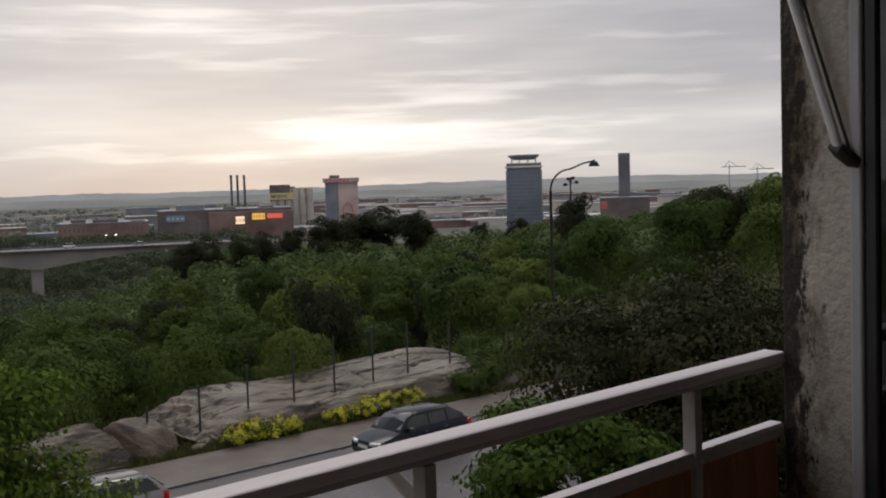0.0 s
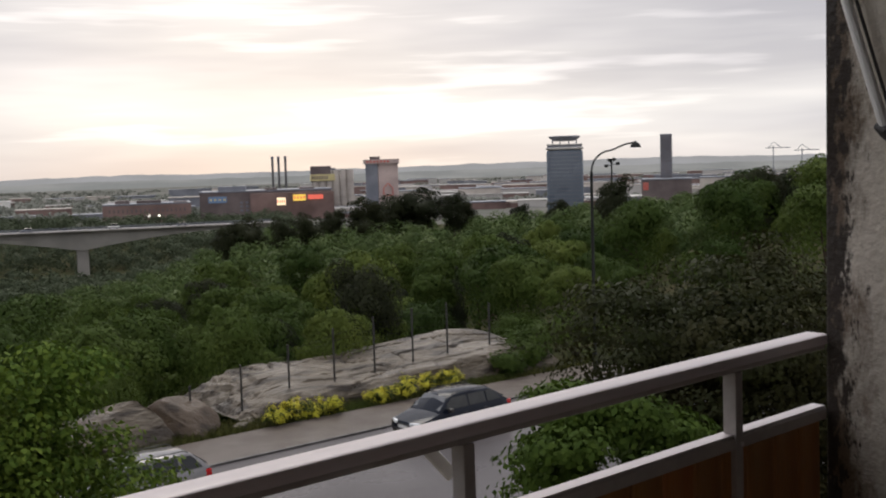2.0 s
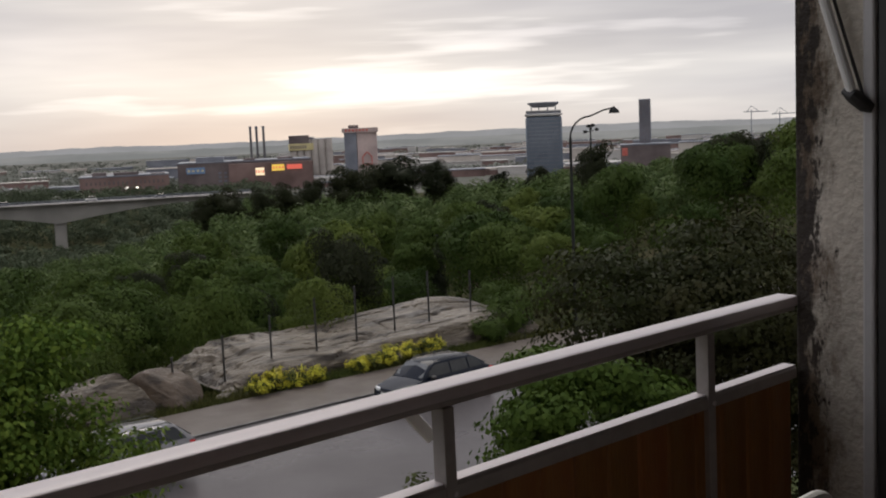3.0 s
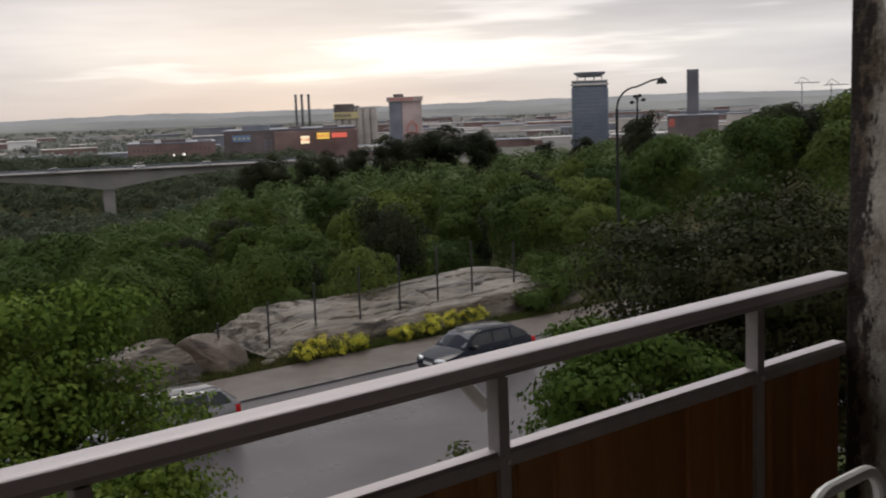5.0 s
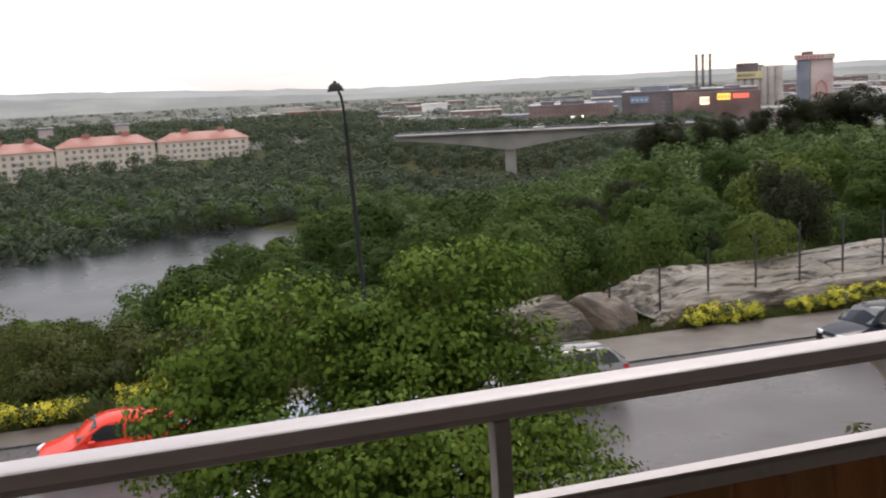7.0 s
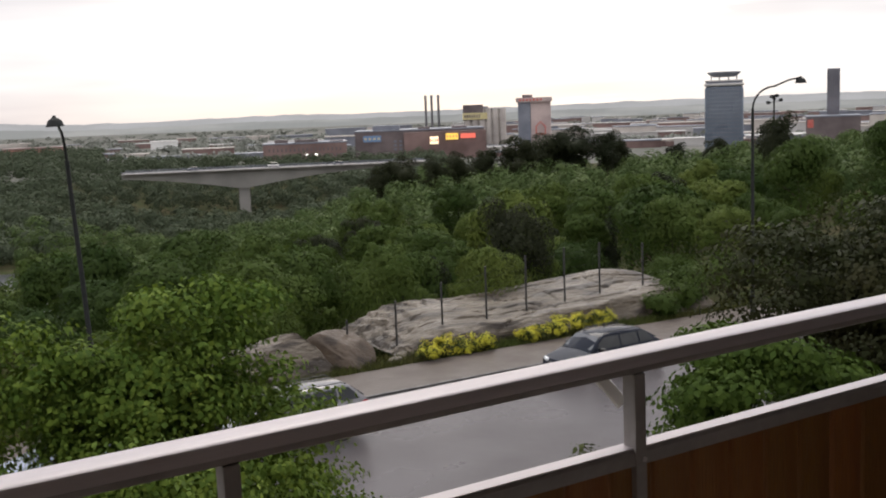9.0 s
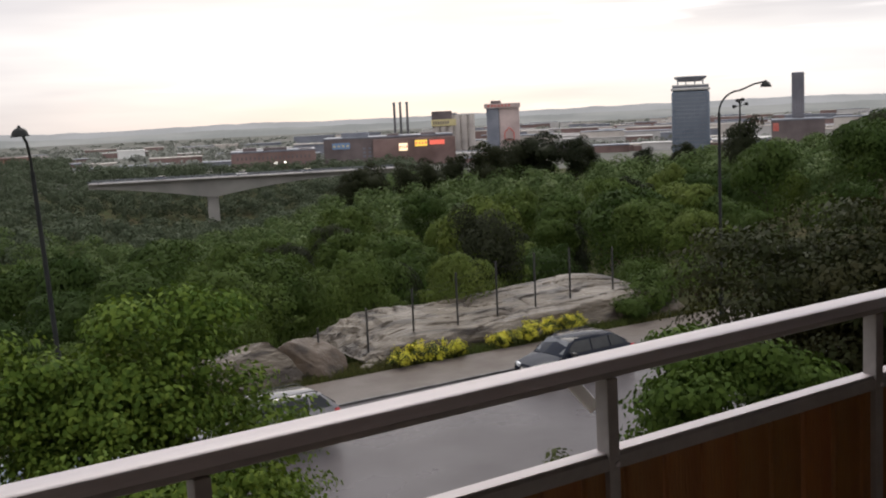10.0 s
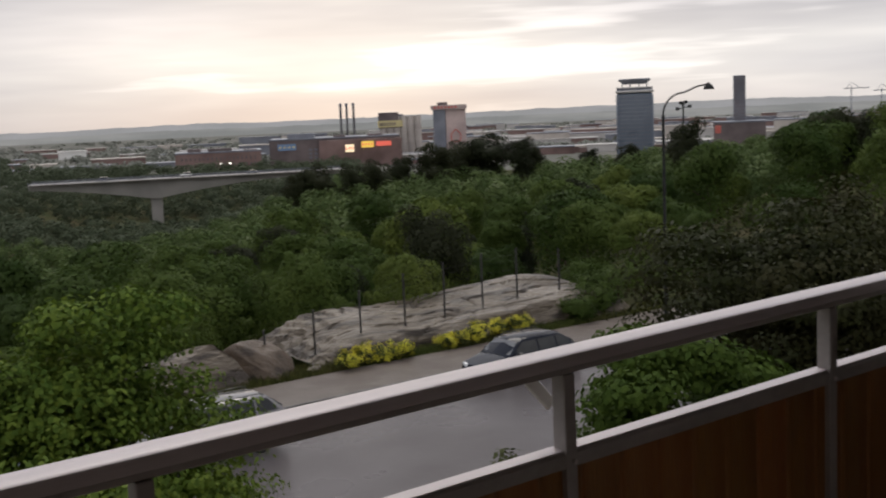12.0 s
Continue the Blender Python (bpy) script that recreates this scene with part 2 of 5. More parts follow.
def add_box(bm, x0, x1, y0, y1, z0, z1, bevel=0.0, segments=1):
    r = bmesh.ops.create_cube(bm, size=1.0)
    vs = r["verts"]
    for v in vs:
        v.co = Vector(((x0 + x1) / 2 + v.co.x * (x1 - x0), (y0 + y1) / 2 + v.co.y * (y1 - y0), (z0 + z1) / 2 + v.co.z * (z1 - z0)))
    if bevel:
        es = {e for v in vs for e in v.link_edges}
        bmesh.ops.bevel(bm, geom=list(es), offset=bevel, segments=segments, affect="EDGES", profile=0.5)
    return bm


def box(x0, x1, y0, y1, z0, z1, bevel=0.0, segments=1):
    return add_box(bmesh.new(), x0, x1, y0, y1, z0, z1, bevel, segments)


def add_tube(bm, points, radii, sides=10, cap=True):
    """A round tube swept along points; radii one value or one for each point."""
    pts = [Vector(p) for p in points]
    if isinstance(radii, (int, float)):
        radii = [radii] * len(pts)
    rings = []
    side = None
    for i, p in enumerate(pts):
        d = (pts[min(i + 1, len(pts) - 1)] - pts[max(i - 1, 0)]).normalized()
        if side is None:
            side = d.orthogonal().normalized()
        side = (side - d * side.dot(d)).normalized()
        up = d.cross(side)
        rings.append([bm.verts.new(p + (side * math.cos(a) + up * math.sin(a)) * radii[i]) for a in [2 * math.pi * k / sides for k in range(sides)]])
    for a, b in zip(rings, rings[1:]):
        for k in range(sides):
            bm.faces.new((a[k], a[(k + 1) % sides], b[(k + 1) % sides], b[k]))
    if cap:
        bm.faces.new(rings[0][::-1])
        bm.faces.new(rings[-1])
    return bm


def tube(points, radii, sides=10, cap=True):
    return add_tube(bmesh.new(), points, radii, sides, cap)


def quads_mesh(name, corners, mat, parent=None, extra=None, facing=None):
    """Many loose quads, corners as an array (n, 4, 3), in one mesh; facing rounds their shading."""
    me = bpy.data.meshes.new(name)
    n = len(corners)
    me.vertices.add(4 * n)
    me.vertices.foreach_set("co", corners.reshape(-1).astype(np.float32))
    me.loops.add(4 * n)
    me.loops.foreach_set("vertex_index", np.arange(4 * n, dtype=np.int32))
    me.polygons.add(n)
    me.polygons.foreach_set("loop_start", np.arange(0, 4 * n, 4, dtype=np.int32))
    me.update(calc_edges=True)
    me.materials.append(mat)
    if facing is not None:
        me.normals_split_custom_set_from_vertices(np.repeat(facing, 4, axis=0).astype(np.float32))
    ob = new(name, me)
    if parent is not None:
        ob.parent = parent
    return ob


def leaf_quads(centres, normals, size, rng, droop=0.0, tilt=0.22):
    """Leaf-shaped kites about centres, facing roughly along normals."""
    n = len(centres)
    normals = normals + rng.normal(scale=tilt, size=(n, 3))
    normals /= np.linalg.norm(normals, axis=1)[:, None]
    a = rng.normal(size=(n, 3))
    u = np.cross(normals, a)
    u /= np.linalg.norm(u, axis=1)[:, None] + 1e-9
    v = np.cross(normals, u)
    s = size * rng.uniform(0.6, 1.35, (n, 1))
    w = s * rng.uniform(0.55, 0.85, (n, 1))
    tip = normals * s * rng.uniform(-0.25, 0.25, (n, 1))
    return np.stack([centres - v * s, centres + u * w + tip, centres + v * s - np.array([0, 0, droop]) * s, centres - u * w + tip], axis=1)


def crown_points(rng, lobes, n, fill=0.25, flat=0.85):
    """Points and outward normals over a crown made of round lobes (x, y, z, r)."""
    lobes = np.array(lobes, float)
    wts = lobes[:, 3] ** 2
    pick = rng.choice(len(lobes), size=n, p=wts / wts.sum())
    d = rng.normal(size=(n, 3))
    d[:, 2] = np.abs(d[:, 2]) * np.where(rng.random(n) < 0.72, 1, -1)
    d /= np.linalg.norm(d, axis=1)[:, None]
    rad = np.where(rng.random(n) < fill, rng.uniform(0.5, 0.9, n), rng.uniform(0.92, 1.06, n))
    p = lobes[pick, :3] + d * (lobes[pick, 3] * rad)[:, None] * np.array([1, 1, flat])
    out = p - lobes[:, :3].mean(axis=0)
    out /= np.linalg.norm(out, axis=1)[:, None] + 1e-9
    nn = d * 0.9 + out * 0.5 + rng.normal(scale=0.1, size=(n, 3)) + np.array([0, 0, 0.05])
    nn /= np.linalg.norm(nn, axis=1)[:, None]
    return p, nn


def round_lobes(rng, radius, height, bottom, count, lobe):
    """Lobes that fill a crown of that radius, from bottom to height."""
    out = []
    mid, half = (height + bottom) / 2, (height - bottom) / 2
    for _ in range(count):
        d = rng.normal(size=3)
        d /= np.linalg.norm(d)
        k = rng.uniform(0.45, 0.95)
        r = lobe * rng.uniform(0.7, 1.25)
        out.append((d[0] * (radius - r * 0.6) * k, d[1] * (radius - r * 0.6) * k, mid + d[2] * (half - r * 0.6) * k, r))
    return out


EYE = Vector((-1.15, -1.33, 8.41))


def bearing(az, r, z=0.0):
    a = radians(az)
    return Vector((EYE.x + r * math.sin(a), EYE.y + r * math.cos(a), z))


# ---- the lie of the land: height of the tree tops by bearing and distance ----
AZ = np.array([-60.0, 1.0, 4.0, 11.0, 17.0, 23.0, 30.0, 44.0, 60.0, 120.0])
RR = np.array([42.0, 55.0, 80.0, 110.0, 150.0, 200.0, 260.0, 330.0, 430.0, 520.0, 700.0])
TOPS = np.array([
    [-1.0, -4.0, -11.0, -17.0, -20.0, -21.0, -21.0, -18.5, -16.5, -13.0, -11.0],
    [-0.8, -3.5, -9.0, -15.0, -20.0, -21.0, -21.0, -18.5, -16.5, -13.0, -11.0],
    [-0.5, -1.8, -4.5, -8.0, -17.0, -20.0, -20.0, -18.0, -16.5, -13.0, -11.0],
    [0.0, -0.5, -2.8, -6.0, -10.5, -16.0, -18.5, -17.5, -14.5, -12.0, -11.0],
    [0.2, 0.2, -2.2, -5.5, -10.0, -14.5, -19.5, -25.0, -25.0, -13.0, -13.0],
    [0.3, 0.8, -1.0, -3.8, -7.5, -11.0, -16.0, -23.0, -25.0, -16.0, -15.0],
    [0.3, 1.5, 0.2, -1.8, -4.0, -5.5, -6.0, -8.0, -14.0, -16.0, -16.0],
    [0.3, 1.8, 1.2, -0.5, -2.0, -2.8, -3.0, -6.0, -12.0, -16.0, -16.0],
    [1.0, 3.0, 5.5, 7.0, 7.5, 6.0, 4.0, 0.0, -6.0, -14.0, -16.0],
    [1.0, 3.0, 5.5, 7.0, 7.5, 6.0, 4.0, 0.0, -6.0, -14.0, -16.0],
])
TREE = 9.5
LAKE = -28.0
STREET = -1.4


def smooth(t):
    t = min(1.0, max(0.0, t))
    return t * t * (3 - 2 * t)


def tops(az, r):
    az, r = min(max(az, AZ[0]), AZ[-1]), min(max(r, RR[0]), RR[-1])
    i = min(int(np.searchsorted(AZ, az, "right")) - 1, len(AZ) - 2)
    j = min(int(np.searchsorted(RR, r, "right")) - 1, len(RR) - 2)
    a, b = (az - AZ[i]) / (AZ[i + 1] - AZ[i]), (r - RR[j]) / (RR[j + 1] - RR[j])
    return (TOPS[i, j] * (1 - a) + TOPS[i + 1, j] * a) * (1 - b) + (TOPS[i, j + 1] * (1 - a) + TOPS[i + 1, j + 1] * a) * b


def far_shore(az):
    """Distance of the lake's far shore, nearer towards the west."""
    return 283 - 2.8 * min(16.0, max(0.0, 6 - az))


def height(x, y):
    """Height of the ground: the street is level, the wood falls away behind it."""
    dx, dy = x - EYE.x, y - EYE.y
    r, az = math.hypot(dx, dy), math.degrees(math.atan2(dx, dy))
    if y < 34.4:
        return STREET - 0.02
    z = tops(az, r) - TREE
    if r > 520:
        z = z + (-26.0 - z) * smooth((r - 520) / 180)
    far = far_shore(az)
    if az < 12.5 and 172 < r < far:
        z = min(z, LAKE - 2.0 * smooth((r - 172) / 12) * smooth((far - r) / 6) * smooth((12.5 - az) / 2))
    z += 0.5 * noise.noise(Vector((x * 0.08, y * 0.08, 0)))
    return STREET - 0.02 + (z - STREET + 0.02) * smooth((y - 34.4) / 14.0)


# ---- ground, lake, street ----
def build_ground():
    radii = [0.0] + [4 * 1.075 ** k for k in range(98)]
    angles = [-180 + 3 * k for k in range(40)] + [-60 + 1.0 * k for k in range(125)] + [65 + 5 * k for k in range(23)]
    verts, faces = [], []
    for r in radii:
        for a in angles:
            p = bearing(a, r)
            verts.append((p.x, p.y, height(p.x, p.y)))
    n = len(angles)
    for i in range(len(radii) - 1):
        for k in range(n):
            a, b = i * n + k, i * n + (k + 1) % n
            faces.append((a, b, b + n, a + n))
    ob = part("ground", (verts, faces), M_GROUND, smooth=True)
    # from 640 m out the paler, haze-toned ground takes over
    ob.data.materials.append(M_PLAIN)
    for p in ob.data.polygons:
        p.material_index = 1 if (p.center.x - EYE.x) ** 2 + (p.center.y - EYE.y) ** 2 > 640 ** 2 else 0
    tagged(ob, "woodland ground falling from the street to the lake", "ground", kind="structure")


build_ground()


def build_lake():
    bm = bmesh.new()
    pts = [bearing(a, 168, LAKE) for a in range(-40, 15, 2)] + [bearing(a, 300, LAKE) for a in range(14, -42, -2)]
    bm.faces.new([bm.verts.new(p) for p in pts])
    ob = part("water", bm, M_WATER)
    tagged(ob, "dark grey lake under an overcast sky", "lake", kind="structure")


build_lake()
X0, X1 = -120.0, 140.0
KERB = 30.6
tagged(part("road", box(X0, X1, 14.0, KERB, STREET - 0.3, STREET), M_ASPHALT), "wet dark asphalt street", "road", kind="structure")


def build_pavement():
    """Footpath behind the kerb, narrower where the shrubs crowd it."""
    bm = bmesh.new()
    edge = [(X0, KERB + 0.16), (X1, KERB + 0.16), (X1, 32.9), (34.0, 33.4), (20.0, 33.85), (12.0, 33.9), (6.0, 33.3), (1.0, 32.2), (X0, 32.1)]
    lo = [bm.verts.new((x, y, STREET - 0.3)) for x, y in edge]
    hi = [bm.verts.new((x, y, STREET + 0.055)) for x, y in edge]
    bm.faces.new(hi)
    bm.faces.new(lo[::-1])
    for k in range(len(edge)):
        m = (k + 1) % len(edge)
        bm.faces.new((lo[k], lo[m], hi[m], hi[k]))
    tagged(part("pavement", bm, M_PATH), "wet asphalt footpath along the rocks", "pavement", kind="structure")


build_pavement()


def build_kerbs():
    kerb = thing("kerb", pose(0, KERB, STREET), "dark granite kerb stones between street and footpath", "kerb", kind="structure")
    stone = part("kerb_stone", box(0.006, 0.994, 0.0, 0.15, -0.25, 0.065, 0.012), M_KERB, kerb)
    stone.matrix_basis = pose(-14, 0, 0)
    for k in range(-13, 60):
        o = new("kerb_stone", stone.data)
        o.parent, o.matrix_basis = kerb, pose(k, 0, random.uniform(-0.006, 0.006))
    bm = bmesh.new()
    add_box(bm, X0, -14, 0, 0.15, -0.25, 0.065)
    add_box(bm, 60, X1, 0, 0.15, -0.25, 0.065)
    tagged(part("kerb_run", bm, M_KERB, kerb), kind="stuff")


build_kerbs()

# ---- the balcony ----
FLOOR, RAIL = 6.9, 7.95
XW = 1.14


def build_balcony():
    tagged(part("floor", box(-4.2, XW, -1.9, 0.05, FLOOR - 0.18, FLOOR), M_CONCRETE), "grey concrete balcony slab", "floor", kind="structure")
    tagged(part("ceiling", box(-4.2, XW + 0.5, -1.9, 0.10, FLOOR + 2.55, FLOOR + 2.75), M_CONCRETE), "underside of the balcony above", "ceiling", kind="structure")
    tagged(part("wall_back", box(-9, 9, -2.2, -1.9, 0, 16), M_FACADE), "house front behind the balcony, unseen, its tone set for bounce light", "wall", kind="structure")
    tagged(part("wall_left", box(-4.4, -4.2, -1.9, 0.05, FLOOR - 0.18, FLOOR + 2.75), M_PLASTER), "rendered side wall of the balcony", "wall", kind="structure")


build_balcony()


def stained_wall_material():
    m = material("stained_render", (0.60, 0.545, 0.465), 0.85, 0, (0.36, 0.325, 0.28), 3.0, 60, 0.4, amount=0.3)
    nt = m.node_tree
    n, l = nt.nodes, nt.links
    b = n["Principled BSDF"]
    base = b.inputs["Base Color"].links[0].from_socket
    co = n.new("ShaderNodeTexCoord")
    sep = n.new("ShaderNodeSeparateXYZ")
    l.new(co.outputs["Object"], sep.inputs[0])
    edge = n.new("ShaderNodeMapRange")  # lichen and flaking paint thickest by the outer corner
    edge.inputs["From Min"].default_value, edge.inputs["From Max"].default_value = -0.13, 0.05
    edge.inputs["To Min"].default_value, edge.inputs["To Max"].default_value = -0.08, 0.38
    l.new(sep.outputs["Y"], edge.inputs[0])

    def patch(scale, lo, hi):
        mp = n.new("ShaderNodeMapping")
        mp.inputs["Scale"].default_value = (1, 1.25, 0.55)
        l.new(co.outputs["Object"], mp.inputs[0])
        t = n.new("ShaderNodeTexNoise")
        t.inputs["Scale"].default_value, t.inputs["Detail"].default_value, t.inputs["Roughness"].default_value = scale, 9.0, 0.7
        l.new(mp.outputs[0], t.inputs[0])
        s = n.new("ShaderNodeMath")
        l.new(t.outputs["Fac"], s.inputs[0])
        l.new(edge.outputs[0], s.inputs[1])
        r = n.new("ShaderNodeMapRange")
        r.inputs["From Min"].default_value, r.inputs["From Max"].default_value = lo, hi
        l.new(s.outputs[0], r.inputs[0])
        return r.outputs[0]

    for colour, fac in (((0.13, 0.095, 0.065), patch(9.0, 0.50, 0.66)), ((0.035, 0.026, 0.02), patch(34.0, 0.60, 0.68))):
        x = n.new("ShaderNodeMix")
        x.data_type = "RGBA"
        l.new(fac, x.inputs[0])
        l.new(base, x.inputs[6])
        x.inputs[7].default_value = (*colour, 1)
        base = x.outputs[2]
    l.new(base, b.inputs["Base Color"])
    return m


M_STAINED = stained_wall_material()


def build_side_wall():
    """Side wall at the rail's end, worn along its outer corner; behind it a framed screen."""
    bm = box(XW, XW + 0.22, -0.175, 0.0, FLOOR - 1.5, FLOOR + 2.75, 0.006, 2)
    tagged(part("wall_east", bm, M_STAINED), "weathered white rendered wall end with black lichen stains", "wall", kind="structure")
    w = thing("window_1", pose(XW, -0.175, FLOOR), "dark glazed screen in a grey metal frame beside the wall", "window", kind="structure")
    part("window_frame", box(-0.02, 0.05, -0.03, -0.001, 0, 2.55, 0.006, 2), M_FRAME, w, "grey painted metal upright")
    part("window_frame", box(-0.012, 0.05, -0.06, -0.031, 0, 2.55, 0.004), M_BLACK, w, "black rubber edge")
    part("pane", box(0.0, 0.02, -1.6, -0.061, 0.05, 2.5), M_GLASS, w)


build_side_wall()


def profile_along_x(x0, x1, outline):
    bm = bmesh.new()
    a = [bm.verts.new((x0, y, z)) for y, z in outline]
    b = [bm.verts.new((x1, y, z)) for y, z in outline]
    n = len(outline)
    for k in range(n):
        bm.faces.new((a[k], a[(k + 1) % n], b[(k + 1) % n], b[k]))
    bm.faces.new(a[::-1])
    bm.faces.new(b)
    return bm


def build_rail():
    # the rail runs half a degree out of level
    rail = thing("balcony_railing", pose(0, 0, 7.952) @ pose(0, 0, 0, 0, -0.5, 0) @ pose(0, 0, -7.95), "aluminium balcony railing with square posts and brown board panels", "railing")
    x0 = -4.2
    # the hand rail: a broad flat cap with rounded edges over a narrower beam
    cap = [(-0.004, 7.9575), (-0.004, 7.9745), (-0.003, 7.978), (-0.0005, 7.980), (0.003, 7.981), (0.048, 7.981), (0.053, 7.979), (0.055, 7.975), (0.055, 7.9575)]
    part("hand_rail", profile_along_x(x0, XW, cap), M_ALU, rail, "brushed aluminium hand rail, wet on top", smooth=True)
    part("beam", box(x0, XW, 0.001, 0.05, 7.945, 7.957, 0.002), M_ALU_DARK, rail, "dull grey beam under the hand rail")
    low = [(0.0, 7.780), (0.0, 7.803), (0.004, 7.808), (0.036, 7.808), (0.04, 7.803), (0.04, 7.780)]
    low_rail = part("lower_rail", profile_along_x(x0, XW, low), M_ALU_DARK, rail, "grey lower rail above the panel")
    # upper face repeated in paler metal, its sky shine put into the colour
    part("lip", box(x0, XW, 0.0035, 0.0365, 7.8085, 7.8115, 0.001), M_ALU, low_rail, "upper face, its sky shine put in as paler metal")
    part("bottom_rail", box(x0, XW, 0.0, 0.046, 6.98, 7.03, 0.003), M_ALU_DARK, rail)
    for x in (-3.70, -2.95, -2.22, -1.485, -0.744, 0.0, 0.761):
        post = part("post", box(0.018, 0.043, -0.003, 0.030, FLOOR - 0.04, 7.9445, 0.002, 2), M_ALU_DARK, rail, m=pose(x, 0, 0))
        part("screw", tube([(0.036, -0.0025, 7.79), (0.036, -0.006, 7.79)], 0.005, 8), M_ALU, post)
    # a slanting brace outside, behind the middle post
    part("brace", box(-0.012, 0.012, -0.004, 0.004, 0, 0.10, 0.002), M_WHITE, rail, "pale metal brace outside the post", m=pose(0.045, 0.062, 7.875, 0, -42, 0))
    # vertical boards
    width, x, first = 0.097, x0 + 0.002, None
    while x + width < XW:
        if first is None:
            first = part("board", box(0, width - 0.006, 0.010, 0.032, 7.032, 7.778, 0.003), M_BOARD, rail, m=pose(x, 0, 0))
        else:
            o = new("board", first.data)
            o.parent, o.matrix_basis = rail, pose(x, random.uniform(-0.0015, 0.0015), 0)
        x += width


build_rail()


# ---- trees ----
def trunk_mesh(rng, top, base_r, lean=0.3, limbs=5, spread=1.6, sides=8):
    bm = bmesh.new()
    path = [(lean * (k / 5) ** 2 * rng.uniform(0.6, 1.2), lean * 0.5 * math.sin(k), -0.4 + (top + 0.4) * k / 5) for k in range(6)]
    add_tube(bm, path, [base_r * (1 - 0.16 * k) for k in range(6)], sides)
    for k in range(limbs):
        i = 2 + k % 3
        p = Vector(path[i])
        a = 2.4 * k + rng.uniform(-0.4, 0.4)
        s = spread * rng.uniform(0.6, 1.1)
        q = p + Vector((math.cos(a) * s * 0.5, math.sin(a) * s * 0.5, s * 0.45))
        e = p + Vector((math.cos(a) * s, math.sin(a) * s, s * 0.75))
        add_tube(bm, [p, q, e], [base_r * 0.45, base_r * 0.3, base_r * 0.12], 6)
    return bm


def make_tree(seed, h, radius, leaves, size, mat, name, label, bottom=0.28, lobes=14, lobe=0.36, conical=False, dome=True):
    rng = np.random.default_rng(seed)
    t = thing(name, pose(0, 0, 0), label, "tree")
    part("trunk", trunk_mesh(rng, h * 0.72, 0.018 * h, 0.05 * h, 5, radius * 0.6), M_BARK, t, smooth=True)
    if conical:
        ls = [(rng.normal(0, 0.10 * radius), rng.normal(0, 0.10 * radius), h * k, radius * (1.12 - k) * rng.uniform(0.62, 0.85)) for k in np.linspace(0.25, 0.97, 11)]
        ls += [(math.cos(a) * radius * (1.05 - k) * 0.8, math.sin(a) * radius * (1.05 - k) * 0.8, h * k, radius * 0.3) for k, a in zip(rng.uniform(0.25, 0.85, 14), rng.uniform(0, 6.3, 14))]
    elif not dome:
        ls = round_lobes(rng, radius, h, h * bottom, lobes, radius * lobe) + [(0, 0, h * k, radius * 0.42) for k in (0.4, 0.55, 0.7)]
    else:
        # one broad dome with knobs of foliage standing out of it
        ls = [(0, 0, h - radius * 0.80, radius * 0.78), (0, 0, h * 0.45, radius * 0.72)]
        for _ in range(lobes + 4):
            a, e, r = rng.uniform(0, 6.283), rng.uniform(-0.15, 1.35), radius * lobe * rng.uniform(0.6, 0.95)
            k = radius * 1.02 - r * 0.75
            x, y, z = math.cos(a) * math.cos(e) * k, math.sin(a) * math.cos(e) * k, h - radius * 0.85 + math.sin(e) * k * 0.85
            ls.append((x, y, z, r))
            # small tufts standing out of each knob
            for _ in range(6):
                d = rng.normal(size=3) + np.array([math.cos(a) * 0.7, math.sin(a) * 0.7, 0.9])
                d *= r * 0.85 / np.linalg.norm(d)
                ls.append((x + d[0], y + d[1], z + d[2] * 0.9, r * rng.uniform(0.26, 0.42)))
    p, nn = crown_points(rng, ls, leaves, fill=0.15)
    quads_mesh("crown", leaf_quads(p, nn, size, rng), mat, t, facing=nn)
    return t


